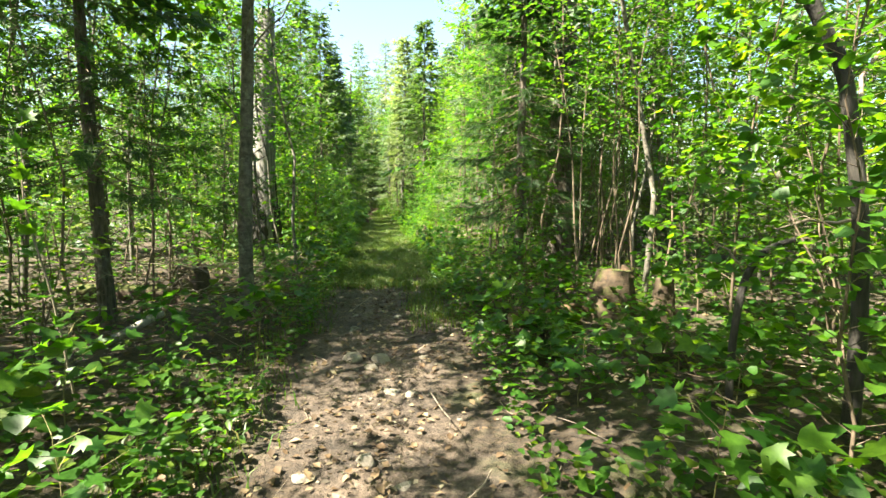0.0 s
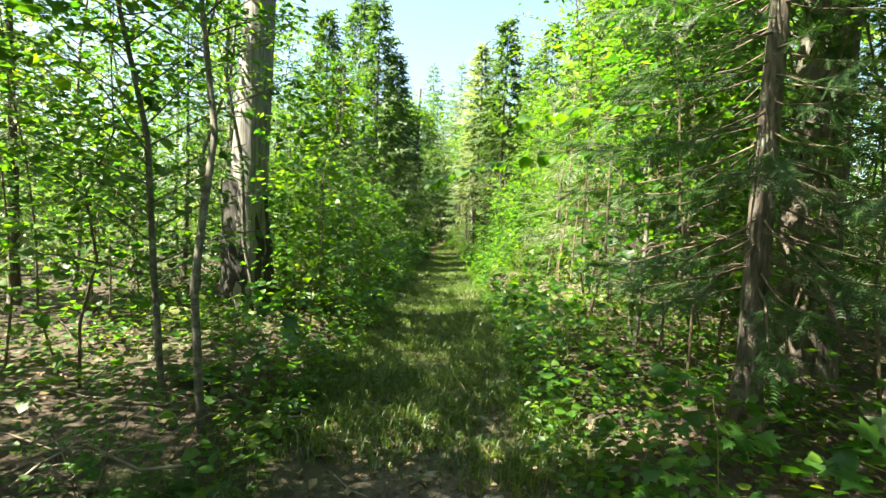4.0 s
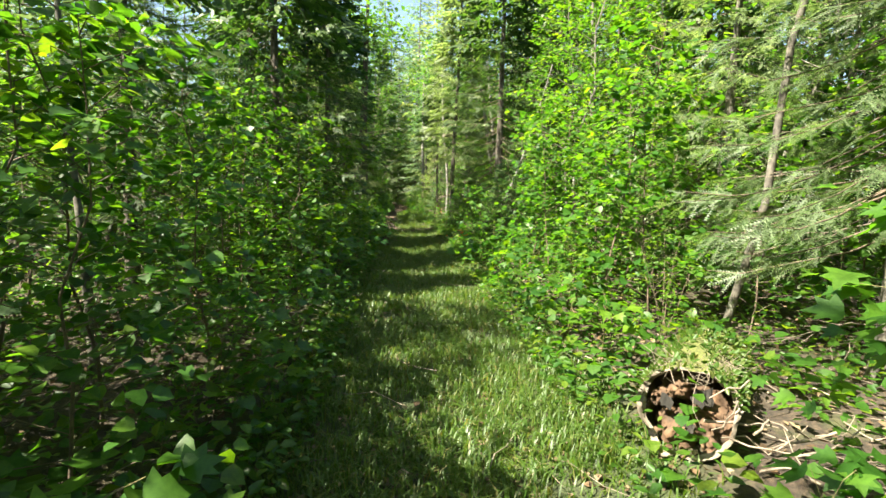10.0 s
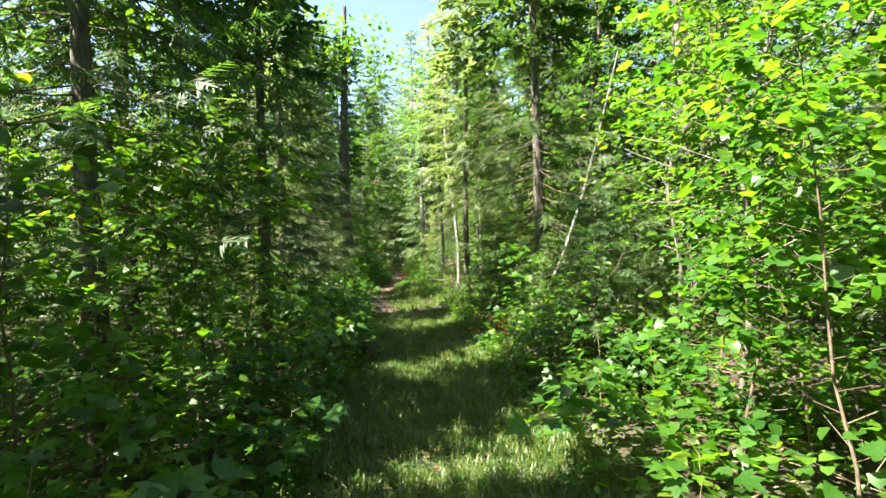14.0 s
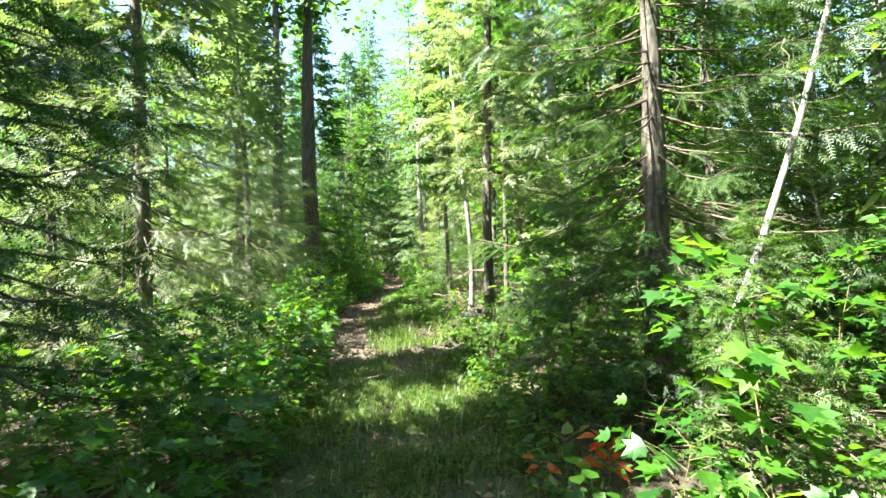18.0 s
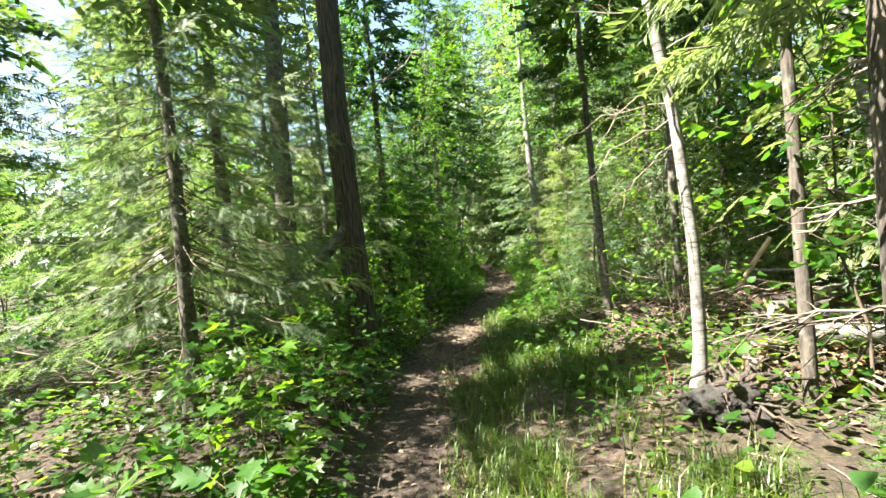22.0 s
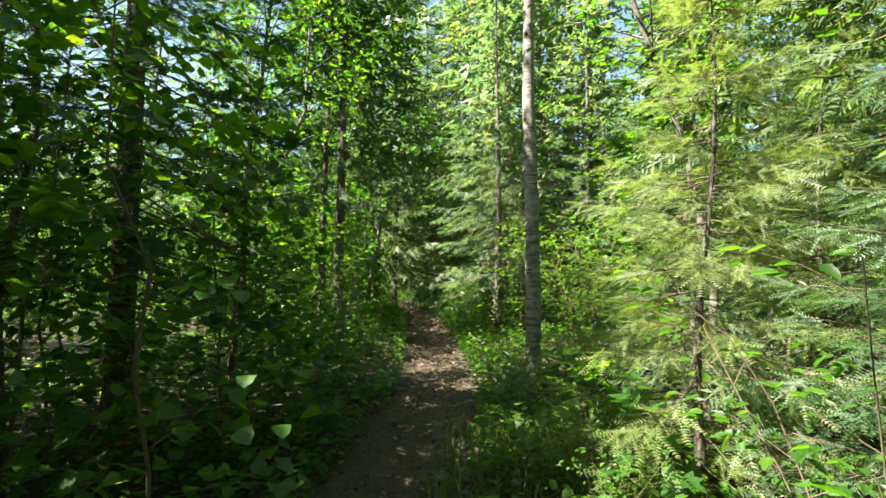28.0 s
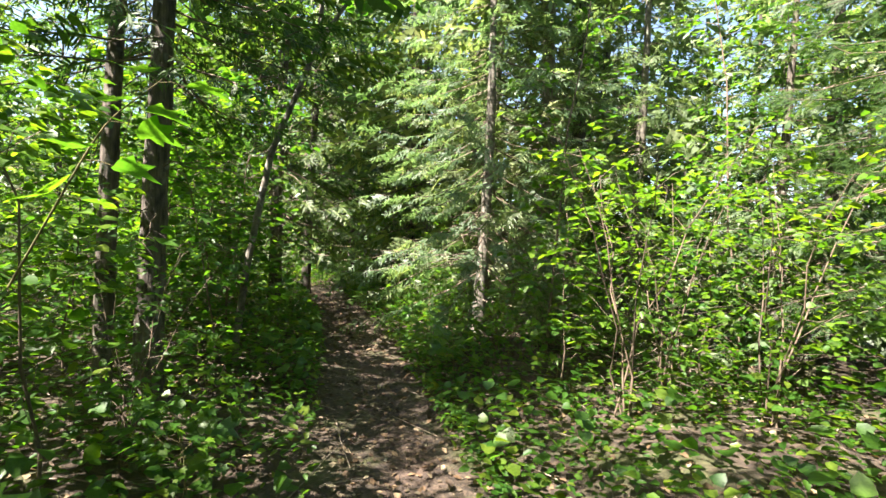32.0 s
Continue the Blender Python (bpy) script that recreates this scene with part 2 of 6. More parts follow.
# ---- shape helpers ----
class Geo:
    """Vertices and faces gathered for one mesh."""

    def __init__(self):
        self.v, self.f, self.n = [], {3: [], 4: []}, 0

    def add(self, v, f):
        v, f = np.asarray(v, float).reshape(-1, 3), np.asarray(f, int)
        if len(v) and len(f):
            self.v.append(v)
            self.f[f.shape[1]].append(f + self.n)
            self.n += len(v)
        return self

    def mesh(self, name, mat, smooth=True):
        me = bpy.data.meshes.new(name)
        v = np.concatenate(self.v) if self.v else np.zeros((0, 3))
        loops, starts, at = [], [], 0
        for k in (3, 4):
            if self.f[k]:
                f = np.concatenate(self.f[k])
                loops.append(f.ravel())
                starts.append(at + k * np.arange(len(f)))
                at += f.size
        me.vertices.add(len(v))
        me.vertices.foreach_set("co", v.ravel())
        if loops:
            loops, starts = np.concatenate(loops), np.concatenate(starts)
            me.loops.add(len(loops))
            me.loops.foreach_set("vertex_index", loops.astype(np.int32))
            me.polygons.add(len(starts))
            me.polygons.foreach_set("loop_start", starts.astype(np.int32))
            me.polygons.foreach_set("use_smooth", np.full(len(starts), smooth))
        me.materials.append(mat)
        me.update(calc_edges=True)
        return me


def part(name, geo, mat, parent=None, label="", smooth=True):
    ob = new(name, geo.mesh(name, mat, smooth))
    if parent is not None:
        ob.parent = parent
    return tagged(ob, label)


def thing(name, label, category, group="", m=None):
    ob = tagged(new(name), label, category, group)
    if m is not None:
        ob.matrix_world = m
    return ob


def lattice(ix, iy):
    h = np.sin(ix * 127.1 + iy * 311.7) * 43758.5453
    return h - np.floor(h)


def vnoise(x, y):
    """Smooth random heights from 0 to 1 over the plane."""
    x, y = np.asarray(x, float), np.asarray(y, float)
    ix, iy = np.floor(x), np.floor(y)
    fx, fy = x - ix, y - iy
    fx, fy = fx * fx * (3 - 2 * fx), fy * fy * (3 - 2 * fy)
    a = lattice(ix, iy) * (1 - fx) + lattice(ix + 1, iy) * fx
    b = lattice(ix, iy + 1) * (1 - fx) + lattice(ix + 1, iy + 1) * fx
    return a * (1 - fy) + b * fy


TRAIL_Y = [-80, -4, 0, 2.8, 5, 6.6, 10, 12.7, 16.6, 20.3, 24, 28.4, 31.5, 34.5, 37, 39, 41.2, 44, 46.4, 49, 53, 57, 62, 120]
TRAIL_X = [4, 0, -0.15, -0.4, -0.55, -0.8, -1.15, -1.5, -2.0, -2.55, -2.9, -3.55, -4.3, -5.1, -5.35, -5.35, -5.4, -5.85, -6.25, -6.8, -8.0, -10.8, -18, -90]


def trail(y):
    y = np.asarray(y, float)
    return (np.interp(y - 0.7, TRAIL_Y, TRAIL_X) + np.interp(y, TRAIL_Y, TRAIL_X) + np.interp(y + 0.7, TRAIL_Y, TRAIL_X)) / 3


WALK_Y = [-5, 0, 4.2, 6.7, 12, 15, 18.4, 21, 25, 29, 32.3, 35, 38, 40.4, 50, 120]
WALK_X = [0, 0, -0.35, -0.66, -1.45, -2.2, -2.45, -2.5, -3.0, -3.9, -4.5, -4.75, -5.0, -5.66, -7, -90]


def off_walk(x, y):
    """How far a place lies from the line that one walks."""
    return abs(x - float(np.interp(y, WALK_Y, WALK_X)))


def ground_z(x, y):
    x, y = np.asarray(x, float), np.asarray(y, float)
    d = x - trail(y)
    a = np.abs(d)
    side = np.clip((a - 0.55) / 1.6, 0, 1)
    side = side * side * (3 - 2 * side)
    bank = side * (0.05 + 0.13 * vnoise(x * 0.55 + 7, y * 0.55) + 0.08 * vnoise(x * 1.7, y * 1.7 + 3))
    rough = 0.04 * vnoise(x * 4.1, y * 4.1) + 0.03 * vnoise(x * 8.3, y * 8.3)
    dip = -0.03 * np.exp(-(d / 0.35) ** 2)
    rise = np.clip((-d - 0.7) / 1.1, 0, 1) * np.interp(y, [29.5, 31.5, 35.5, 38], [0, 0.28, 0.28, 0])
    return bank + rough + dip + rise - 0.03


def unit(a):
    a = np.asarray(a, float)
    return a / np.maximum(np.linalg.norm(a, axis=-1, keepdims=True), 1e-9)


def tube(points, radii, sides=6, rough=0.0, rng=None, cap=True):
    """A round limb along a line of points."""
    p = np.asarray(points, float)
    r = np.broadcast_to(np.asarray(radii, float), (len(p),))
    tan = unit(np.gradient(p, axis=0))
    ref = np.where(np.abs(tan[:, 2:3]) > 0.8, [[1.0, 0.1, 0.0]], [[0.0, 0.1, 1.0]])
    if (np.abs(tan[:, 2]) > 0.8).mean() > 0.5:
        ref = np.tile([[1.0, 0.1, 0.0]], (len(p), 1))
    else:
        ref = np.tile([[0.05, 0.1, 1.0]], (len(p), 1))
    s = unit(np.cross(tan, ref))
    u = np.cross(s, tan)
    ang = np.linspace(0, 2 * np.pi, sides, endpoint=False)
    rr = r[:, None] * np.ones(sides)
    if rough and rng is not None:
        rr = rr * (1 + rough * rng.standard_normal(rr.shape))
    v = p[:, None] + rr[..., None] * (np.cos(ang)[None, :, None] * s[:, None] + np.sin(ang)[None, :, None] * u[:, None])
    k = np.arange(len(p) - 1)[:, None] * sides
    i = np.arange(sides)[None]
    j = (i + 1) % sides
    f = np.stack([k + i, k + j, k + sides + j, k + sides + i], -1).reshape(-1, 4)
    return v.reshape(-1, 3), f


def add_tube(geo, points, radii, sides=6, rough=0.0, rng=None, caps=False):
    v, f = tube(points, radii, sides, rough, rng)
    geo.add(v, f)
    if caps:
        for ring, flip in ((np.arange(sides), True), (np.arange(sides) + len(v) - sides, False)):
            c = v[ring].mean(0)
            i = np.arange(sides)
            tri = np.stack([i, (i + 1) % sides, np.full(sides, sides)], -1)
            geo.add(np.vstack([v[ring], c]), tri[:, ::-1] if flip else tri)
    return geo


def bent(a, b, sag=0.0, wob=0.0, n=6, rng=None):
    """A line from a to b, sagging by some metres, with a wobble."""
    a, b = np.asarray(a, float), np.asarray(b, float)
    s = np.linspace(0, 1, n)[:, None]
    p = a + (b - a) * s
    p[:, 2] -= sag * (4 * s[:, 0] * (1 - s[:, 0]))
    if wob and rng is not None:
        w = rng.standard_normal((n, 3)) * wob
        w[0] = 0
        p += w
    return p


def leaf_shape(outline, fold):
    """A leaf as a fan about its midrib: outline of (x, y), x to the side, y to the tip; folded up along the midrib."""
    o = np.array(outline, float)
    v = np.c_[o, fold * np.abs(o[:, 0]) - 0.18 * o[:, 1] ** 2]
    c = np.array([[0, 0.42, -0.03]])
    n = len(o)
    i = np.arange(n)
    return np.vstack([v, c]), np.stack([i, (i + 1) % n, np.full(n, n)], -1)


MAPLE_LEAF = leaf_shape([(0, 0), (0.28, 0.02), (0.62, 0.22), (0.36, 0.36), (0.52, 0.72), (0.2, 0.62), (0, 1.05), (-0.2, 0.62), (-0.52, 0.72), (-0.36, 0.36), (-0.62, 0.22), (-0.28, 0.02)], 0.22)
OVATE_LEAF = leaf_shape([(0, 0), (0.27, 0.25), (0.29, 0.55), (0, 1.0), (-0.29, 0.55), (-0.27, 0.25)], 0.3)
ROUND_LEAF = leaf_shape([(0, 0.02), (0.36, 0.1), (0.5, 0.45), (0.3, 0.8), (0, 1.0), (-0.3, 0.8), (-0.5, 0.45), (-0.36, 0.1)], 0.2)
ROUGH_LEAF = leaf_shape([(0, 0), (0.55, 0.2), (0.42, 0.68), (0, 1.0), (-0.42, 0.68), (-0.55, 0.2)], 0.2)
FOLD_LEAF = (np.array([[0, 0, 0], [0.3, 0.3, 0.09], [0.2, 0.75, 0.04], [0, 1, -0.12], [-0.2, 0.75, 0.04], [-0.3, 0.3, 0.09]], float), np.array([[0, 1, 2, 3], [0, 3, 4, 5]]))
SIMPLE_LEAF = (np.array([[0, 0, 0], [0.32, 0.5, 0.08], [0, 1, -0.1], [-0.32, 0.5, 0.08]], float), np.array([[0, 1, 2], [0, 2, 3]]))


def spray_shape(pairs, width, needle=False):
    """A flat fir twig: an axis with side twigs, each a narrow blade of needles."""
    v, f, n = [], [], 0

    def blade(a, b, w, lift):
        nonlocal n
        a, b = np.array(a, float), np.array(b, float)
        side = np.array([-(b - a)[1], (b - a)[0], 0]) / np.linalg.norm(b - a) * w
        mid = a + (b - a) * 0.45
        v.extend([a, mid + side + (0, 0, lift), b, mid - side + (0, 0, lift)])
        f.extend([[n, n + 1, n + 2], [n, n + 2, n + 3]])
        n += 4

    blade((0, 0, 0), (0, 1, -0.08), width, 0.02)
    for k in range(pairs):
        for sg in (1, -1):
            uneven = math.sin(7.3 * k + 2.1 * sg)
            s = min(0.95, 0.06 + 0.8 * (k + 0.22 * sg + 0.3 * uneven) / max(pairs - 1, 1)) if needle else 0.08 + 0.78 * k / max(pairs - 1, 1)
            s = max(s, 0.03)
            ln = 0.46 * (1 - s * 0.72) * (1 + 0.28 * uneven * needle)
            blade((0, s, -0.08 * s * s), (sg * ln * 0.82, s + ln * (0.62 + 0.15 * uneven * needle), -0.08 - 0.05 * ln - 0.05 * uneven * needle), width * 0.85, 0.015)
    return np.array(v), np.array(f)


SPRAY = spray_shape(6, 0.055)
FINE_SPRAY = spray_shape(6, 0.042, True)
THIN_SPRAY = spray_shape(2, 0.11)


def needle_twig():
    """A fir twig with two side twigs, all set with short needles."""
    v, f = [], []
    for a, b, pairs, ln in (((0, 0, 0), (0, 1, -0.1), 13, 0.17), ((0, 0.18, 0), (0.38, 0.66, -0.08), 8, 0.13), ((0, 0.3, 0), (-0.34, 0.78, -0.08), 8, 0.13)):
        a, b = np.array(a, float), np.array(b, float)
        d = (b - a) / np.linalg.norm(b - a)
        side = np.array([-d[1], d[0], 0])
        v += [a + side * 0.014, b, a - side * 0.014]
        f.append([len(v) - 3, len(v) - 2, len(v) - 1])
        for k in range(pairs):
            s = (k + 0.5) / pairs
            p = a + (b - a) * s
            reach = ln * (1 - 0.45 * s)
            for sg in (-1, 1):
                v += [p - d * 0.017, p + (sg * side * 0.85 + d * 0.55 + (0, 0, 0.1)) * reach, p + d * 0.017]
                f.append([len(v) - 3, len(v) - 2, len(v) - 1])
    return np.array(v), np.array(f)


NEEDLE_TWIG = needle_twig()


def strew(geo, shape, at, tip, up, size):
    """Copies of a small shape, each with its place, the way of its tip, its upper side and its size."""
    v, f = shape
    at, tip, up = np.asarray(at, float), unit(tip), np.asarray(up, float)
    if not len(at):
        return geo
    side = unit(np.cross(tip, up))
    nor = np.cross(side, tip)
    s = np.broadcast_to(np.asarray(size, float), (len(at),))[:, None, None]
    w = at[:, None] + s * (v[None, :, 0:1] * side[:, None] + v[None, :, 1:2] * tip[:, None] + v[None, :, 2:3] * nor[:, None])
    ff = (f[None] + (np.arange(len(at)) * len(v))[:, None, None]).reshape(-1, f.shape[1])
    return geo.add(w.reshape(-1, 3), ff)


def rand_dir(rng, n, up=0.0, spread=1.0):
    a = rng.uniform(0, 2 * np.pi, n)
    return unit(np.c_[np.cos(a), np.sin(a), up + spread * rng.standard_normal(n) * 0.3])


# ---- ground ----
def spread_axis(lo, hi, step, far, grow=1.45):
    near = np.arange(lo, hi + step * 0.5, step)
    out, s = [], step
    while not out or out[-1] < far:
        s *= grow
        out.append((out[-1] if out else 0) + s)
    out = np.array(out)
    return np.concatenate([(lo - out)[::-1], near, hi + out])


def build_ground():
    ys = spread_axis(-3.0, 58.0, 0.13, 900)
    ds = spread_axis(-5.0, 5.0, 0.11, 900)
    Y, D = np.meshgrid(ys, ds, indexing="ij")
    X = trail(np.clip(Y, -40, 90)) + D
    Z = ground_z(X, Y)
    g = Geo()
    nd = len(ds)
    i, j = np.meshgrid(np.arange(len(ys) - 1), np.arange(nd - 1), indexing="ij")
    a = (i * nd + j).ravel()
    g.add(np.stack([X, Y, Z], -1).reshape(-1, 3), np.stack([a, a + 1, a + nd + 1, a + nd], -1))
    me = g.mesh("ground", FLOOR)
    wob = D + 0.5 * (vnoise(X * 1.3, Y * 1.3 + 9) - 0.5) + 0.25 * (vnoise(X * 5, Y * 5) - 0.5)
    half = np.interp(Y, [0, 3, 5, 8, 10, 14, 20, 28, 29.8, 31.6, 33.5, 36, 40, 46], [0.55, 0.6, 0.65, 0.42, 0.34, 0.2, 0.2, 0.2, 0.36, 0.5, 0.36, 0.18, 0.14, 0.16])
    bare = np.clip((half + 0.12 - np.abs(wob)) / 0.26, 0, 1)
    bare = np.maximum(bare, np.clip(1.4 - np.hypot((D - 1.0) / 0.85, (Y - 31.9) / 0.7) * (0.8 + 0.5 * vnoise(X * 3, Y * 3)), 0, 0.85))
    red = np.clip(np.interp(Y, [0, 26, 32, 60], [0.25, 0.35, 0.9, 1.0]) + 0.4 * (vnoise(X, Y) - 0.5), 0, 1)
    green = np.interp(Y, [6, 9, 12, 27, 29.5], [0, 0.6, 1, 1, 0]) * np.clip((1.5 - np.abs(D)) / 0.5, 0, 1)
    turf = np.clip(green * (0.35 + 0.9 * vnoise(X * 2.7, Y * 2.7 + 4)), 0, 1)
    for key, val in (("bare", bare), ("red", red), ("turf", turf)):
        me.attributes.new(key, "FLOAT", "POINT").data.foreach_set("value", val.ravel())
    return tagged(new("ground", me), "forest floor of brown leaf litter with a worn earth path", "ground", kind="structure")


build_ground()


# ---- plants: one of each, then copies ----
def stem_line(rng, h, lean, wob, n=7):
    s = np.linspace(0, 1, n)
    a = rng.uniform(0, 2 * np.pi)
    p = np.c_[np.cos(a) * lean * s ** 1.5 * h, np.sin(a) * lean * s ** 1.5 * h, s * h]
    p[1:, :2] += rng.standard_normal((n - 1, 2)) * wob * h
    return p


def along(line, s):
    k = np.linspace(0, 1, len(line))
    return np.stack([np.interp(s, k, line[:, c]) for c in range(3)], -1)


def broadleaf(seed, h, stems=1, branches=10, leaves=90, size=0.1, shape=MAPLE_LEAF, mat=MAPLE, reach=0.3, low=0.25,
              radius=0.008, lean=0.12, wood=STEM, sides=5, name="maple_sapling", label="", category="sapling", group="saplings"):
    """A sapling or young tree: stems, branches and layered leaves."""
    rng = np.random.default_rng(seed)
    root = thing(name, label, category, group)
    trunk_geo, twig_geo, leaf_geo = Geo(), Geo(), Geo()
    at, tip, sz = [], [], []
    for s in range(stems):
        line = stem_line(rng, h * rng.uniform(0.75, 1.0) if stems > 1 else h, lean * rng.uniform(0.6, 1.6), 0.012)
        line[:, :2] += rng.standard_normal(2) * 0.04 * (stems > 1)
        line[0, 2] = -0.05
        add_tube(trunk_geo, line, radius * np.linspace(1, 0.25, len(line)), sides)
        nb = max(3, branches // stems)
        for b in range(nb):
            q = low + (1 - low) * (b + rng.uniform(0.1, 0.9)) / nb
            p0 = along(line, np.array([q]))[0]
            ln = h * reach * (1.15 - 0.75 * q) * rng.uniform(0.6, 1.2) + 0.08
            a = b * 2.4 + rng.uniform(-0.5, 0.5)
            p1 = p0 + np.array([np.cos(a) * ln, np.sin(a) * ln, ln * rng.uniform(0.15, 0.6)])
            br = bent(p0, p1, -0.06 * ln, 0.02 * ln, 5, rng)
            tw = br[::2] if shape is not SIMPLE_LEAF else br[::4]
            add_tube(twig_geo, tw, max(0.0022, radius * 0.3) * np.linspace(1, 0.35, len(tw)), 3)
            nl = max(3, int(round(leaves / (stems * nb))))
            t = np.clip(np.sort(rng.uniform(0.25, 1.05, nl)), 0, 1)
            c = along(br, t)
            w = unit(np.c_[np.cos(a) + rng.standard_normal(nl) * 0.9, np.sin(a) + rng.standard_normal(nl) * 0.9, rng.standard_normal(nl) * 0.25 - 0.15])
            off = w * size * rng.uniform(0.2, 0.7, (nl, 1)) + rng.standard_normal((nl, 3)) * (0.06 * ln + 0.01)
            at.append(c + off)
            tip.append(w)
            sz.append(size * rng.uniform(0.55, 1.15, nl))
    at, tip, sz = np.concatenate(at), np.concatenate(tip), np.concatenate(sz)
    up = np.c_[rng.standard_normal((len(at), 2)) * 0.42, np.ones(len(at))]
    strew(leaf_geo, shape, at, tip, up, sz)
    part("stem", trunk_geo, wood, root)
    tagged(part("twigwork", twig_geo, wood, root), kind="stuff")
    tagged(part("foliage", leaf_geo, mat, root), kind="stuff")
    return root


def fir(seed, h, radius, crown_low=0.2, reach=0.22, every=0.32, per=6, sprays=7, spray=0.34, shape=SPRAY, mat=NEEDLE, bark=SPRUCE_BARK,
        dead=0.0, sides=9, droop=0.25, name="fir_tree", label="", category="tree", group="fir trees", bare_to=None, lean=0.01):
    """A fir or spruce: trunk, whorls of limbs and flat sprays of needles; bare dead limbs below the crown."""
    rng = np.random.default_rng(seed)
    root = thing(name, label, category, group)
    rows = max(6, int(h / 0.28))
    line = stem_line(rng, h, lean, 0.0, rows)
    k0 = np.linspace(0, 1, rows)
    line[:, :2] += np.c_[np.sin(k0 * 7 + seed) - np.sin(seed), np.sin(k0 * 5 + 2 * seed) - np.sin(2 * seed)] * 0.03
    s = np.linspace(0, 1, rows)
    rad = radius * (1 - 0.93 * s) * (1 + 0.5 * np.exp(-s * h / 0.14))
    line[0, 2] = -0.15
    trunk_geo, limb_geo, leaf_geo = Geo(), Geo(), Geo()
    add_tube(trunk_geo, line, rad, sides, 0.06, rng)
    z = crown_low * h
    low, high = ([], [], [], []), ([], [], [], [])
    a0, made = 0.0, 0
    while z < h * 0.985:
        q = z / h
        a0 += 1.1
        full = h * reach * min(1.0, (1 - q) / 0.75) ** 0.9 * (0.75 + 0.25 * min(1, (q - crown_low) / 0.12 + 0.4)) + 0.08
        for k in range(per):
            a = a0 + k * 2 * np.pi / per + rng.uniform(-0.35, 0.35)
            ln = full * rng.uniform(0.65, 1.12)
            zz = z + rng.uniform(-0.12, 0.12)
            p0 = along(line, np.array([zz / h]))[0]
            slope = 0.35 * (q - 0.45) - droop * (1 - q) + rng.uniform(-0.1, 0.1)
            d = np.array([np.cos(a), np.sin(a), slope])
            br = bent(p0, p0 + d * ln, 0.05 * ln, 0.015 * ln, 5, rng)
            br[-1, 2] += 0.06 * ln
            fine = shape is NEEDLE_TWIG or shape is FINE_SPRAY
            lb = br[::4] if not fine else br if h > 3 else br[::2]
            single = fine and h > 3 and made < 22
            made += single
            own = Geo() if single else limb_geo
            add_tube(own, lb, max(0.004, radius * 0.13 * (1 - q)) * np.linspace(1, 0.3, len(lb)), 4 if single else 3)
            if single:
                part("limb", own, TWIG, root)
            n = max(2, int(round(sprays * (0.35 + 0.65 * ln / (h * reach)))))
            t = np.linspace(0.3, 1.0, n)
            c = along(br, t)
            sgn = np.where(np.arange(n) % 2, 1.0, -1.0)
            swing = a + sgn * rng.uniform(0.45, 1.0, n) * (1.08 - t)
            w = np.c_[np.cos(swing), np.sin(swing), slope - 0.18 + rng.standard_normal(n) * 0.25]
            to = high if fine and h > 3 and z > 4.6 else low
            k = slice(None, None, 2) if to is high else slice(None)
            to[0].append(c[k])
            to[1].append(w[k])
            to[2].append(np.c_[rng.standard_normal((n, 2)) * 0.85, np.ones(n)][k])
            to[3].append((spray * (1.15 - 0.4 * q) * rng.uniform(0.75, 1.2, n) * (1.7 if to is high else 1.0))[k])
        z += every * rng.uniform(0.8, 1.2) * (1 - 0.35 * q)
    for kit, form in ((low, shape), (high, THIN_SPRAY)):
        if kit[0]:
            strew(leaf_geo, form, *(np.concatenate(col) for col in kit))
    part("trunk", trunk_geo, bark, root)
    tagged(part("upper_bough", limb_geo, TWIG, root), kind="stuff")
    if dead:
        z = 0.5
        while z < min(crown_low * h + 0.8, 3.4):
            for k in range(3):
                a = rng.uniform(0, 2 * np.pi)
                p0 = along(line, np.array([z / h]))[0]
                ln = dead * rng.uniform(0.4, 1.1)
                dead_geo = Geo()
                br = bent(p0, p0 + np.array([np.cos(a), np.sin(a), rng.uniform(-0.35, 0.15)]) * ln, -0.05 * ln, 0.03 * ln, 6, rng)
                add_tube(dead_geo, br, 0.008 * np.linspace(1, 0.25, 6), 3)
                for _ in range(6):
                    q0 = along(br, np.array([rng.uniform(0.35, 1)]))[0]
                    b2 = a + rng.uniform(-1, 1)
                    l2 = ln * rng.uniform(0.15, 0.45)
                    add_tube(dead_geo, bent(q0, q0 + np.array([np.cos(b2), np.sin(b2), rng.uniform(-0.6, 0.1)]) * l2, 0, 0.03 * l2, 4, rng), 0.0035 * np.linspace(1, 0.4, 4), 3)
                part("dead_branch", dead_geo, PALE_TWIG if mat is PALE_NEEDLE else TWIG, root, "bare grey dead branch")
            z += rng.uniform(0.22, 0.5)
    tagged(part("crown", leaf_geo, mat, root), kind="stuff")
    return root


def stand(ob, x, y, turn=0.0, scale=1.0, sink=0.0):
    """The pose of a plant on the ground."""
    return Matrix.Translation((x, y, float(ground_z(x, y)) - sink)) @ Euler((0, 0, turn)).to_matrix().to_4x4() @ Matrix.Scale(scale, 4)


PLANTED = set()


def plant(ob, x, y, turn=0.0, scale=1.0, label="", first=False):
    m = stand(ob, x, y, turn, scale)
    if ob not in PLANTED:
        PLANTED.add(ob)
        ob.matrix_basis = m
        made = ob
    else:
        made = copy_thing(ob, Matrix.Identity(4))
        made.matrix_basis = m
    if label:
        made["label"] = label
    return made


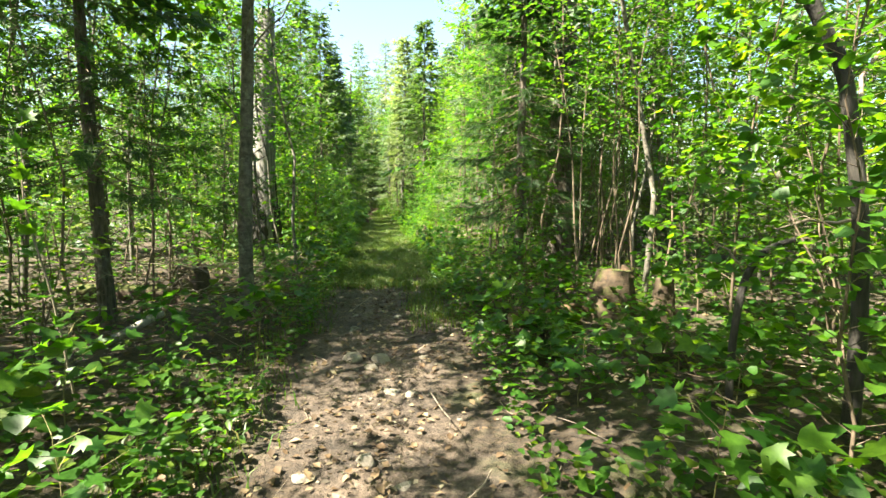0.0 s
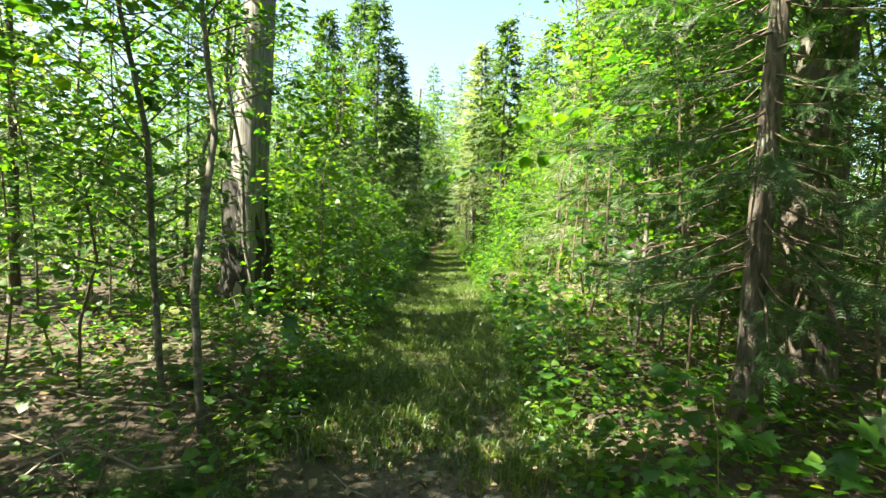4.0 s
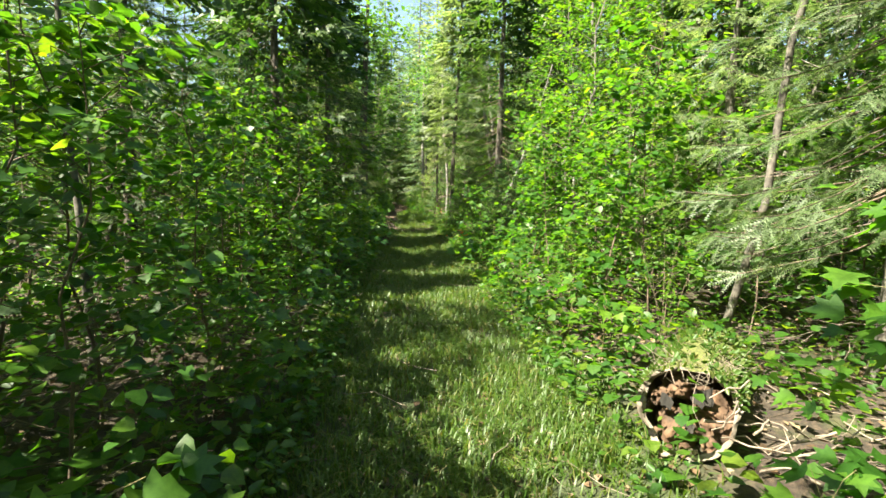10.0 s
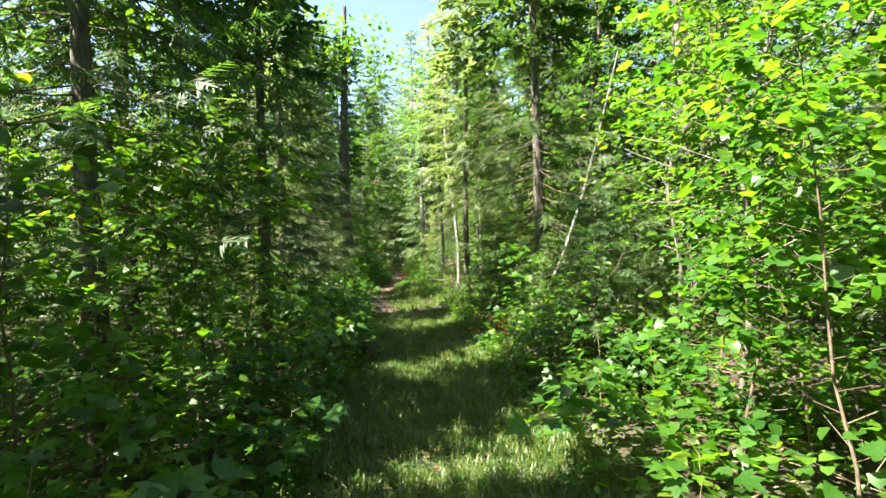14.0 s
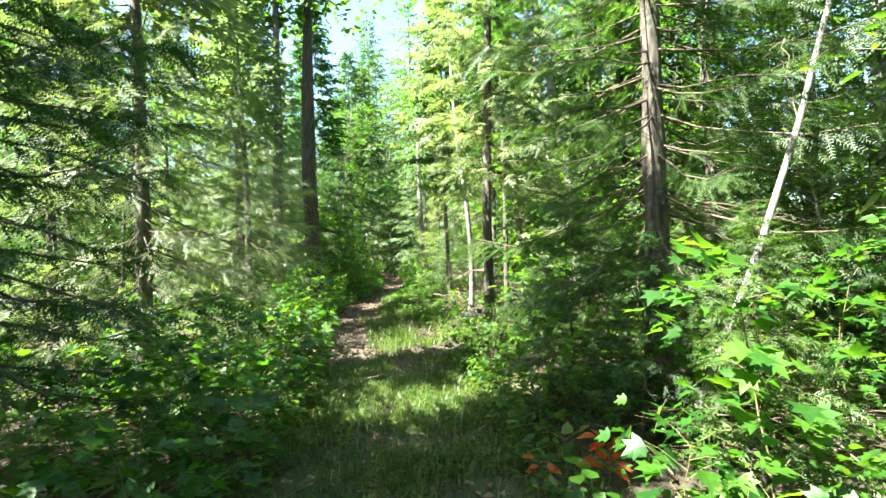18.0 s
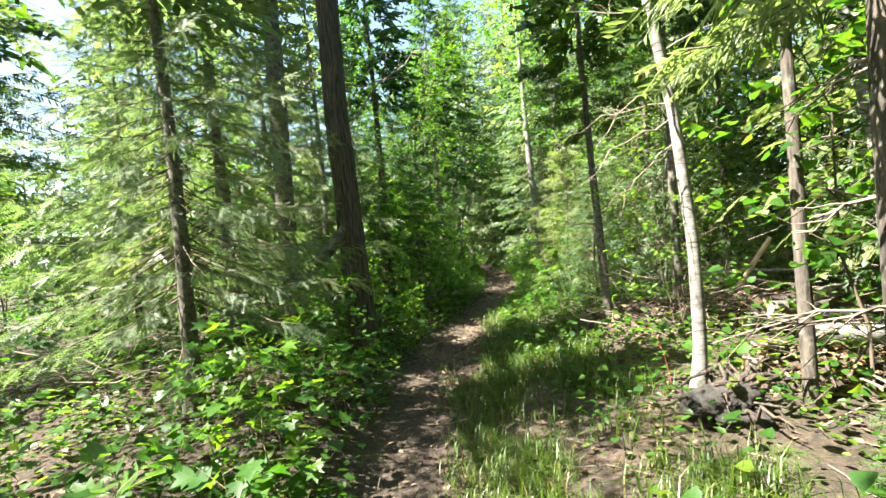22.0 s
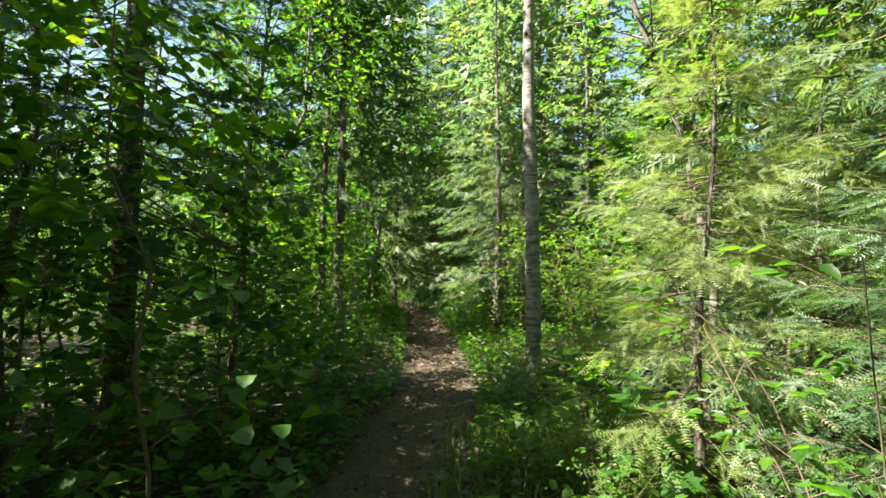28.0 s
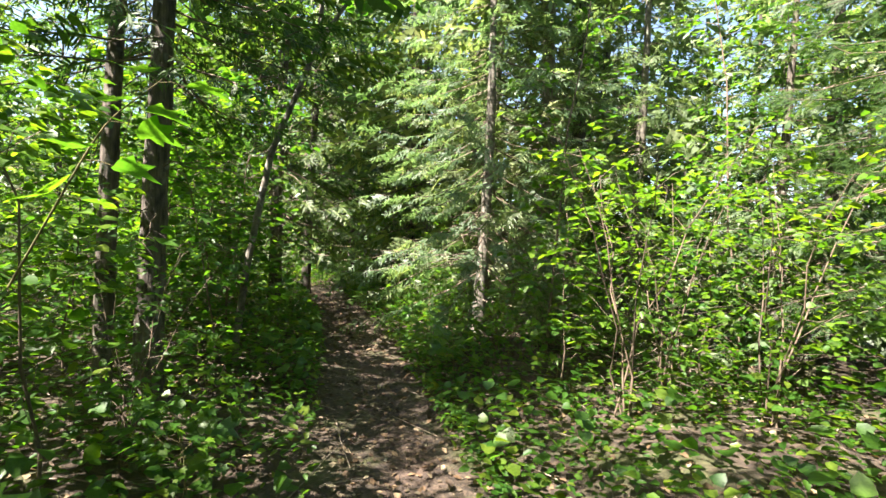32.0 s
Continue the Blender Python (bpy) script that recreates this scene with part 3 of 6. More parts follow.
low_maples = [broadleaf(10 + k, 0.5, 1, 7, 38, 0.105, reach=0.4, low=0.4, radius=0.004, name="maple_seedling", category="seedling", group="maple seedlings",
                        label="low green maple seedling with broad lobed leaves") for k in range(4)]
mid_maples = [broadleaf(20 + k, 1.35, 1, 16, 170, 0.092, reach=0.34, low=0.12, radius=0.007, label="waist-high maple sapling with lobed green leaves") for k in range(4)]
big_maples = [broadleaf(30 + k, 2.8, 1, 34, 620, 0.088, ROUGH_LEAF, reach=0.29, low=0.1, radius=0.013, wood=TWIG, label="tall slender maple sapling with layered leaves") for k in range(4)]
shrubs = [broadleaf(40 + k, 1.8, 5, 50, 520, 0.066, FOLD_LEAF, SHRUB, 0.32, 0.12, 0.007, 0.3, wood=TWIG, name="leafy_shrub", category="shrub", group="leafy shrubs",
                    label="many-stemmed shrub with oval green leaves") for k in range(3)]
poles = [broadleaf(50 + k, 6.8, 1, 64, 2300, 0.1, FOLD_LEAF, MAPLE, 0.2, 0.14, 0.032, 0.1, wood=GREY_BARK, sides=7, name="young_maple", category="tree", group="young maples",
                   label="young maple tree with thin grey trunk and airy crown") for k in range(4)]
canopy = [broadleaf(55 + k, 7.2, 1, 48, 1700, 0.1, FOLD_LEAF, MAPLE, 0.29, 0.42, 0.036, 0.12, wood=GREY_BARK, sides=7, name="young_maple", category="tree", group="young maples",
                     label="young maple with bare grey trunk and spreading crown") for k in range(2)]
small_firs = [fir(60 + k, 2.4, 0.022, 0.05, 0.27, 0.17, 7, 8, 0.21, FINE_SPRAY, name="young_fir", category="young fir", group="young firs", label="bushy young fir with fresh green needles", sides=6, droop=0.1) for k in range(2)]
firs = [fir(70 + k, 9.0 + 1.2 * k, 0.10 + 0.012 * k, (0.14, 0.22, 0.12, 0.26)[k], 0.17, 0.28, 7, 13, 0.31, FINE_SPRAY, dead=1.2 if k % 2 else 0.7,
            label="tall dark green fir with drooping feathery limbs") for k in range(4)]
slim_fir = fir(78, 9.5, 0.075, 0.36, 0.105, 0.24, 7, 13, 0.26, FINE_SPRAY, bark=GREY_BARK, dead=0.95, label="slim spruce with bare lower trunk and narrow airy crown", name="slim_spruce", group="")
full_fir = fir(79, 8.6, 0.07, 0.23, 0.115, 0.21, 7, 15, 0.22, FINE_SPRAY, mat=PALE_NEEDLE, dead=0.8, label="slender pale spruce with a full feathery crown", name="spruce_tree", group="spruce trees")
pale_firs = [fir(80 + k, 7.5 + 1.5 * k, 0.09, 0.1, 0.2, 0.29, 6, 12, 0.28, FINE_SPRAY, mat=PALE_NEEDLE, bark=GREY_BARK, dead=1.2, label="pale grey-green spruce with dead lower twigs", name="spruce_tree", group="spruce trees", droop=0.35) for k in range(2)]
near_fir = fir(67, 9.4, 0.105, 0.13, 0.15, 0.25, 7, 18, 0.26, NEEDLE_TWIG, dead=0.9, label="dark green fir with fine feathery limbs and dead lower twigs")
near_spruce = fir(68, 8.4, 0.10, 0.16, 0.2, 0.24, 7, 17, 0.28, NEEDLE_TWIG, mat=PALE_NEEDLE, bark=GREY_BARK, dead=1.1, label="pale silvery spruce with fine dense needles", name="spruce_tree", group="spruce trees", droop=0.35)
fresh_fir = fir(66, 2.6, 0.024, 0.05, 0.25, 0.15, 8, 11, 0.17, NEEDLE_TWIG, name="young_fir", category="young fir", group="young firs", label="bushy young fir with fresh light green needles", sides=7, droop=0.1, mat=PALE_NEEDLE)
stems = [broadleaf(46 + k, 5.0, 1, 20, 330, 0.095, FOLD_LEAF, MAPLE, 0.17, 0.45, 0.016, 0.12, wood=TWIG, sides=6, name="slender_sapling", category="sapling", group="slender saplings",
                   label="slender dark sapling stem with leaves only near the top") for k in range(3)]
wood_firs = [fir(90 + k, 10.0 + 1.5 * k, 0.11, 0.05 + 0.08 * k, 0.19, 0.42, 6, 7, 0.4, shape=THIN_SPRAY, sides=6, droop=0.3, mat=(NEEDLE, PALE_NEEDLE, NEEDLE)[k],
                 label="fir standing back among the trees", name="woodland_fir", group="woodland firs") for k in range(3)]
wood_maples = [broadleaf(95 + k, 7.5, 1, 60, 1900, 0.135, SIMPLE_LEAF, MAPLE, 0.21, 0.08, 0.04, 0.1, wood=GREY_BARK, sides=5, name="woodland_maple", category="tree", group="woodland maples",
                         label="leafy maple standing back among the trees") for k in range(3)]

wood_bushes = [broadleaf(98 + k, 1.9, 3, 24, 380, 0.11, SIMPLE_LEAF, HERB, 0.34, 0.08, 0.008, 0.2, wood=TWIG, sides=3, name="woodland_bush", category="bush", group="woodland bushes",
                         label="green leafy bush standing back among the trees") for k in range(3)]

rng = np.random.default_rng(5)
TAKEN = []


def free(x, y, r):
    if any((x - a) ** 2 + (y - b) ** 2 < (r + c) ** 2 for a, b, c in TAKEN):
        return False
    TAKEN.append((x, y, r))
    return True


for x, y, r in ((-2.38, 6.0, 0.3), (-3.5, 9.9, 0.6), (2.2, 9.6, 0.5), (5.4, 12.8, 0.5), (2.2, 2.6, 0.3), (-0.3, 15.9, 0.75), (-6.25, 33.6, 0.5), (-2.64, 32.1, 0.6), (-1.3, 35.0, 1.0), (-2.5, 34.2, 0.6),
                (-4.3, 41.2, 0.35), (-3.35, 49.7, 0.4), (-3.3, 6.3, 0.8), (1.6, 5.2, 0.6), (-2.7, 4.3, 0.3), (0.4, 13.6, 0.5), (-3.4, 42.6, 0.9), (-7.59, 45.9, 0.3), (-1.85, 25.5, 0.32), (-1.95, 25.1, 0.2), (-2.6, 13.6, 0.25), (-2.9, 12.7, 0.25)):
    free(x, y, r)

# ---- named trees along the path ----
# canopy maples at y below 4 stand out of view, added for their shade
for ob, x, y, turn, scale in (
        (near_fir, 1.27, 8.46, 0.3, 0.85), (firs[1], -3.6, 5.3, 1.0, 0.75), (near_fir, -5.7, 18.5, 2.0, 0.75), (full_fir, -2.33, 30.0, 0.6, 1.2),
        (near_fir, -1.0, 27.0, 2.6, 1.08), (near_spruce, -5.9, 27.4, 0.2, 0.88), (slim_fir, -3.1, 34.7, 1.1, 0.8), (slim_fir, -1.96, 36.3, 4.0, 1.0),
        (firs[3], -7.7, 44.4, 2.2, 0.8), (pale_firs[1], -4.75, 47.7, 0.0, 1.05), (pale_firs[0], -3.7, 48.6, 2.0, 1.25), (pale_firs[1], -4.4, 49.8, 4.0, 1.1), (pale_firs[0], -2.7, 47.4, 1.0, 1.05), (near_spruce, -7.5, 33.2, 3.3, 0.98), (near_spruce, -6.55, 31.3, 1.0, 0.74), (canopy[1], -7.9, 29.6, 0.0, 0.85), (near_fir, -7.0, 27.6, 0.5, 0.6), (near_fir, -5.1, 24.6, 0.0, 0.85), (wood_firs[0], -8.6, 57.2, 0.0, 1.5), (wood_firs[2], -9.7, 60.0, 1.0, 1.45), (wood_firs[1], -7.5, 60.5, 0.0, 1.4), (canopy[0], -3.1, 1.0, 0.0, 0.75), (canopy[0], -2.25, 7.7, 3.0, 0.8), (firs[2], 1.1, 30.5, 1.5, 1.0), (firs[2], 0.2, 31.8, 1.5, 0.9), (wood_firs[1], -1.2, 39.5, 1.5, 0.8),
        (wood_firs[0], -6.0, 53.4, 0.0, 1.1), (wood_firs[1], -7.6, 55.2, 1.0, 1.05), (wood_firs[0], -9.2, 58.5, 3.0, 1.2), (wood_firs[2], -6.8, 57.5, 4.0, 1.1),
        (firs[2], -8.2, 49.6, 0.5, 1.0), (near_fir, -7.6, 38.8, 2.0, 1.0), (canopy[0], -7.7, 41.2, 1.0, 0.9), (firs[1], -9.6, 50.8, 1.0, 1.0), (poles[3], -2.9, 40.2, 2.0, 0.95),
        (wood_maples[1], -5.0, 7.4, 1.0, 0.8), (poles[3], -5.6, 13.4, 1.0, 0.8), (poles[0], -6.4, 16.4, 1.0, 0.85), (shrubs[0], -4.0, 44.3, 0.0, 1.35), (shrubs[1], -3.4, 44.9, 1.0, 1.2), (big_maples[1], -4.3, 45.0, 1.0, 0.8), (shrubs[2], -3.0, 44.0, 2.0, 1.2),
        (near_fir, -1.5, 44.4, 1.0, 0.9), (near_spruce, 1.3, 16.6, 3.0, 0.85), (firs[2], -6.6, 24.0, 0.9, 0.9),
        (wood_firs[1], -5.6, 56.5, 1.0, 1.3), (wood_firs[2], -8.4, 53.0, 1.0, 1.1), (wood_firs[1], -2.0, 51.0, 4.0, 1.15), (canopy[1], -7.2, 39.6, 1.0, 0.9), (canopy[0], -7.6, 37.9, 3.0, 0.85), (big_maples[0], -6.85, 39.0, 0.4, 1.0), (big_maples[2], -6.3, 37.4, 0.4, 1.0), (big_maples[3], -7.2, 40.6, 0.4, 1.0), (fresh_fir, -3.55, 38.2, 0.0, 1.2), (fresh_fir, -3.1, 37.1, 1.0, 0.95), (small_firs[0], -1.1, 25.3, 2.0, 0.6), (small_firs[1], -1.5, 26.0, 0.5, 0.6),
        (firs[1], 2.15, 12.6, 2.0, 0.9), (near_fir, 2.4, 22.6, 1.0, 0.85), (poles[1], -2.9, 8.2, 1.0, 0.85), (poles[2], 0.95, 10.3, 2.0, 0.85),
        (canopy[1], -9.6, 41.2, 1.0, 1.0), (canopy[0], -9.2, 42.9, 2.0, 1.0), (big_maples[0], -0.6, 20.1, 0.4, 0.8), (big_maples[1], -0.1, 20.8, 1.4, 0.85), (big_maples[2], 0.3, 19.5, 2.4, 0.9), (big_maples[3], -0.3, 19.1, 3.4, 0.7), (small_firs[0], -2.35, 29.1, 0.4, 0.36), (small_firs[1], -1.85, 28.9, 1.4, 0.45), (small_firs[0], -1.7, 29.7, 2.4, 0.42), (small_firs[1], -2.05, 30.5, 4.4, 0.3), (pale_firs[0], -0.9, 37.6, 0.3, 0.95), (pale_firs[1], -1.8, 38.9, 1.3, 1.0), (pale_firs[0], 0.4, 36.6, 2.3, 0.95), (wood_firs[1], -4.4, 51.4, 0.3, 1.45), (wood_firs[1], -2.6, 50.2, 1.3, 1.4), (wood_firs[1], -5.9, 54.4, 2.3, 1.5), (firs[1], -5.0, 21.3, 0.3, 0.85), (canopy[0], 1.5, 26.6, 1.0, 0.9), (canopy[1], 2.4, 24.9, 2.0, 0.95), (canopy[0], -4.2, 4.4, 1.0, 1.2), (canopy[1], -4.2, 15.9, 2.0, 0.75), (pale_firs[1], -8.8, 36.2, 1.0, 0.9), (firs[1], -10.2, 31.8, 1.0, 0.9), (canopy[0], -5.6, 9.0, 0.7, 1.1),  (small_firs[0], -0.5, 26.4, 4.0, 0.7),
        (canopy[0], -4.6, 3.4, 0.4, 1.3), (canopy[1], -5.6, 6.6, 1.4, 1.4), (canopy[0], -2.6, -1.4, 2.9, 1.1), (canopy[1], -2.9, 2.6, 2.4, 1.05), (canopy[0], -1.5, -2.1, 0.9, 1.0), (canopy[1], -3.4, 10.6, 3.3, 0.8), (pale_firs[0], 1.7, 20.2, 1.2, 0.95), (canopy[0], -5.3, 12.2, 0.6, 0.95), (canopy[1], -5.8, 14.3, 2.0, 0.85), (pale_firs[0], -7.9, 36.4, 1.5, 0.9), (fresh_fir, -2.5, 38.9, 2.0, 1.15), (fresh_fir, -3.2, 39.6, 3.0, 0.9), (pale_firs[1], 2.6, 15.0, 2.0, 0.9), (pale_firs[0], 1.9, 14.0, 0.2, 0.7)):
    free(x, y, 0.45)
    plant(ob, x, y, turn, scale)

# ---- thickets of maples beside the path ----
for _ in range(200):
    u = rng.random()
    y = rng.uniform(9.0, 22.5) if u < 0.7 else rng.uniform(36.5, 48)
    x = float(trail(y)) + (rng.uniform(2.0, 4.4) if 0.4 < u < 0.7 else -rng.uniform(1.45, 2.9))
    s = rng.uniform(0.75, 1.2) if u > 0.4 else rng.uniform(0.5, 0.9)
    if x < float(trail(y)) - 1.9 and (16.2 < y < 18 or 39.5 < y < 44) and u < 0.97:
        continue
    if u < 0.7 and (x > float(trail(y)) and (11.2 < y < 16.4 or u > 0.48) or x < float(trail(y)) and y < 14):
        continue
    if off_walk(x, y) > 0.45 + 0.8 * s and free(x, y, 0.2):
        plant(big_maples[rng.integers(4)], x, y, rng.uniform(0, 6.28), s)
for k, (y, d) in enumerate(((10.9, 2.3), (13.4, 4.6), (15.0, 4.9), (17.4, 2.6), (19.3, 4.3), (22.4, 5.2), (39.4, 2.3), (40.9, 3.4))):
    x = float(trail(y)) + d
    free(x, y, 0.4)
    plant(canopy[k % 2], x, y, 1.7 * k, 0.85 + 0.07 * (k % 4))

# ---- woods on both sides ----
for _ in range(2400):
    y = rng.uniform(-5, 66)
    side = rng.choice([-1, 1])
    a = rng.uniform(2.0, 15)
    sparse = float(np.interp(y, [0, 8, 12, 14, 15.8, 16.4, 17.9, 18.5, 22, 28, 30, 33, 36.5, 37.5, 39, 40, 43, 60], [0.75, 0.6, 0.4, 0.15, 0.15, 0.9, 0.9, 0.2, 0.5, 0.65, 0.92, 0.92, 0.7, 0.15, 0.2, 0.7, 0.9, 0.9]))
    if side < 0 and (a < 3.4 or a < 8 and rng.random() < sparse):
        continue
    x = float(trail(y)) + side * a
    if y < 5 and a < 3.5 or side > 0 and (28.5 < y < 36 and a < 3.8 or 41 < y < 48 and a < 4.2 or 11.2 < y < 16.2 and a < 4.4):
        continue
    if side > 0 and 3.5 < y < 10.5 and a < 4.6:
        continue
    if not free(x, y, 0.55 if a < 7 else 0.85 if a < 9.5 else 1.15):
        continue
    u = rng.random()
    conifers = float(np.interp(y, [0, 10, 20, 23, 37, 39, 60], [0.2, 0.25, 0.35, 0.8, 0.85, 0.5, 0.5]))
    if a < 4.5:
        fir_here = u < 0.4 * conifers and a > 3.5
        kind = (firs[rng.integers(4)] if rng.random() < 0.5 else pale_firs[rng.integers(2)]) if fir_here else poles[rng.integers(4)]
        s = rng.uniform(0.55, 0.95)
    else:
        kind = wood_firs[rng.integers(3)] if u < conifers else wood_maples[rng.integers(3)]
        s = rng.uniform(0.6, 1.0)
    if side < 0 and a < 8:
        kind = (poles + wood_maples)[rng.integers(7)] if u > conifers else wood_firs[rng.integers(3)]
        tall = 6.8 if kind in poles else 7.5 if kind in wood_maples else 11.5
        s = (float(np.interp(y, [6, 9, 14, 18, 21, 25, 27, 35, 37, 42, 44, 49, 51], [1.25, 1.12, 1.05, 1.0, 1.2, 1.2, 0.98, 0.98, 1.2, 1.15, 0.95, 0.95, 1.1])) * a + rng.uniform(-0.6, 1.7) + (0.6 if y > 35 else 0.0)) / tall
    plant(kind, x, y, rng.uniform(0, 6.28), s * (0.8 if side < 0 and a >= 8 else 1.0))
for _ in range(700):
    y = rng.uniform(-4, 68)
    a = rng.uniform(5.2, 16) * rng.choice([-1, 1])
    x = float(trail(y)) + a
    if free(x, y, 0.3):
        plant(wood_bushes[rng.integers(3)], x, y, rng.uniform(0, 6.28), rng.uniform(0.6, 1.4))

for _ in range(110):
    u = rng.random()
    y = rng.uniform(9.2, 14.5) if u < 0.5 else rng.uniform(3, 10) if u < 0.75 else rng.uniform(20, 48)
    side = -1 if 0.5 <= u < 0.62 or u > 0.88 else 1
    a = rng.uniform(1.7, 4.6)
    x = float(trail(y)) + side * a
    if off_walk(x, y) > 1.5 and not (31 < y < 36) and free(x, y, 0.1):
        plant(stems[rng.integers(3)], x, y, rng.uniform(0, 6.28), rng.uniform(0.7, 1.15))

for k in range(34):
    x, y = rng.uniform(0.9, 4.3), rng.uniform(5.6, 11.5)
    if off_walk(x, y) > 1.3 and free(x, y, 0.1):
        plant(stems[k % 3] if k % 7 else canopy[k % 2], x, y, rng.uniform(0, 6.28), rng.uniform(0.7, 1.1))

# ---- bushes along the path ----
for _ in range(2600):
    y = rng.uniform(0.5, 60)
    side = rng.choice([-1, 1])
    a = (1.05 if y < 35.5 else 0.75) + 4.6 * rng.random() ** 1.6
    x = float(trail(y)) + side * a
    if side > 0 and 4.2 < y < 10 and a > 1.4 and rng.random() < 0.7:
        continue
    if y < 4.5 and a < 2.0 or side < 0 and 4.3 < y < 7.6 and rng.random() < 0.8:
        continue
    if side > 0 and 11.6 < y < 15.6 and (a > 2.0 or rng.random() < 0.4):
        continue
    if side > 0 and 40.5 < y < 45 and a < 2.6 or side > 0 and 28.6 < y < 35.5 and a < 2.5:
        continue
    u = rng.random()
    dense = side < 0 and (9 < y < 21 or 35.5 < y < 50)
    firry = 22 < y < 33
    if a < 1.5:
        kind, s = (low_maples[rng.integers(4)], rng.uniform(0.7, 1.3)) if u < 0.55 else (mid_maples[rng.integers(4)], rng.uniform(0.45, 0.75)) if u < 0.85 else (shrubs[rng.integers(3)], rng.uniform(0.4, 0.55))
        gap = 0.17
    elif a < 2.3:
        kind, s = (mid_maples[rng.integers(4)], rng.uniform(0.7, 1.25)) if u < 0.45 else (shrubs[rng.integers(3)], rng.uniform(0.55, 0.95)) if u < 0.7 else (low_maples[rng.integers(4)], rng.uniform(0.9, 1.5)) if u < 0.85 else (big_maples[rng.integers(4)], rng.uniform(0.5, 0.8))
        gap = 0.24
    else:
        kind, s = (big_maples[rng.integers(4)], rng.uniform(0.7, 1.15)) if u < 0.55 else (shrubs[rng.integers(3)], rng.uniform(0.9, 1.4)) if u < 0.8 else (mid_maples[rng.integers(4)], rng.uniform(0.9, 1.4))
        gap = 0.34
    if firry and side > 0 and a > 1.3 and rng.random() < 0.5:
        kind, s, gap = small_firs[rng.integers(2)], rng.uniform(0.4, 0.9), 0.3
    if firry and side < 0:
        kind, s = (low_maples[rng.integers(4)], rng.uniform(0.9, 1.5)) if u < 0.6 else (mid_maples[rng.integers(4)], rng.uniform(0.5, 0.9))
    if y < 9 and side < 0 and a > 1.5 and rng.random() < 0.55:
        continue
    if dense and a > 1.4 and rng.random() < 0.35:
        kind, s = big_maples[rng.integers(4)], rng.uniform(0.75, 1.1)
    if off_walk(x, y) < 0.36 + s * (0.25 if kind in low_maples else 0.45 if kind in mid_maples else 0.6 if kind in small_firs else 0.75 if kind in shrubs else 0.85):
        continue
    if free(x, y, gap):
        plant(kind, x, y, rng.uniform(0, 6.28), s)


for _ in range(75):
    y = rng.uniform(1.6, 6.0)
    side = 1 if rng.random() < 0.65 else -1
    a = rng.uniform(0.95, 2.9)
    x = float(trail(y)) + side * a
    if side < 0 and (y > 4.2 or rng.random() < 0.55):
        continue
    if off_walk(x, y) > 0.8 and free(x, y, 0.13):
        plant(low_maples[rng.integers(4)], x, y, rng.uniform(0, 6.28), rng.uniform(0.7, 1.25))


for _ in range(120):
    y = rng.uniform(20.6, 28.2)
    side = rng.choice([-1, 1])
    x = float(trail(y)) + side * rng.uniform(0.85, 2.3)
    if off_walk(x, y) > 0.75 and free(x, y, 0.12):
        kind, size = (low_maples[rng.integers(4)], rng.uniform(0.8, 1.5)) if rng.random() < 0.7 else (mid_maples[rng.integers(4)], rng.uniform(0.45, 0.7))
        plant(kind, x, y, rng.uniform(0, 6.28), size)


for _ in range(34):
    y = rng.uniform(18.6, 23.5)
    x = float(trail(y)) + rng.uniform(1.15, 2.2)
    if free(x, y, 0.15):
        plant((shrubs + mid_maples)[rng.integers(7)], x, y, rng.uniform(0, 6.28), rng.uniform(0.5, 0.85))


# ---- grass, low herbs, dead leaves, twigs ----
def blades(n, seed, ylo, yhi, dlo, dhi, h, name, label):
    r = np.random.default_rng(seed)
    y = r.uniform(ylo, yhi, n)
    d = r.uniform(dlo, dhi, n)
    x = trail(y) + d
    edge = np.minimum(np.minimum(d - dlo, dhi - d) / 0.4, np.minimum(y - ylo, yhi - y) / 0.8)
    keep = (vnoise(x * 2.3, y * 2.3) + 0.4 * r.random(n) > (0.46 if n > 99999 else 0.58)) & (r.random(n) < edge) & ((np.hypot((d - 1.0) / 0.8, (y - 31.9) / 0.65) > 1) | (r.random(n) < 0.12))
    x, y = x[keep], y[keep]
    z = ground_z(x, y)
    n = len(x)
    hh = h * r.uniform(0.4, 1.2, n)
    w = r.uniform(0.003, 0.006, n)
    a = r.uniform(0, 6.28, n)
    out = np.c_[np.cos(a), np.sin(a), np.zeros(n)]
    sd = np.c_[-np.sin(a), np.cos(a), np.zeros(n)]
    base = np.c_[x, y, z - 0.01]
    bend = r.uniform(0.3, 1.3, n)
    mid = base + out * (hh * bend * 0.25)[:, None] + np.c_[np.zeros(n), np.zeros(n), hh * 0.6]
    tipp = base + out * (hh * bend)[:, None] + np.c_[np.zeros(n), np.zeros(n), hh * (1 - 0.35 * bend)]
    v = np.stack([base - sd * w[:, None], base + sd * w[:, None], mid + sd * w[:, None] * 0.8, mid - sd * w[:, None] * 0.8, tipp], 1)
    k = np.arange(n)[:, None] * 5
    f = np.concatenate([k + [0, 1, 2], k + [0, 2, 3], k + [3, 2, 4]])
    g = Geo().add(v.reshape(-1, 3), f)
    ob = new(name, g.mesh(name, GRASS))
    return tagged(ob, label, "grass", kind="stuff")


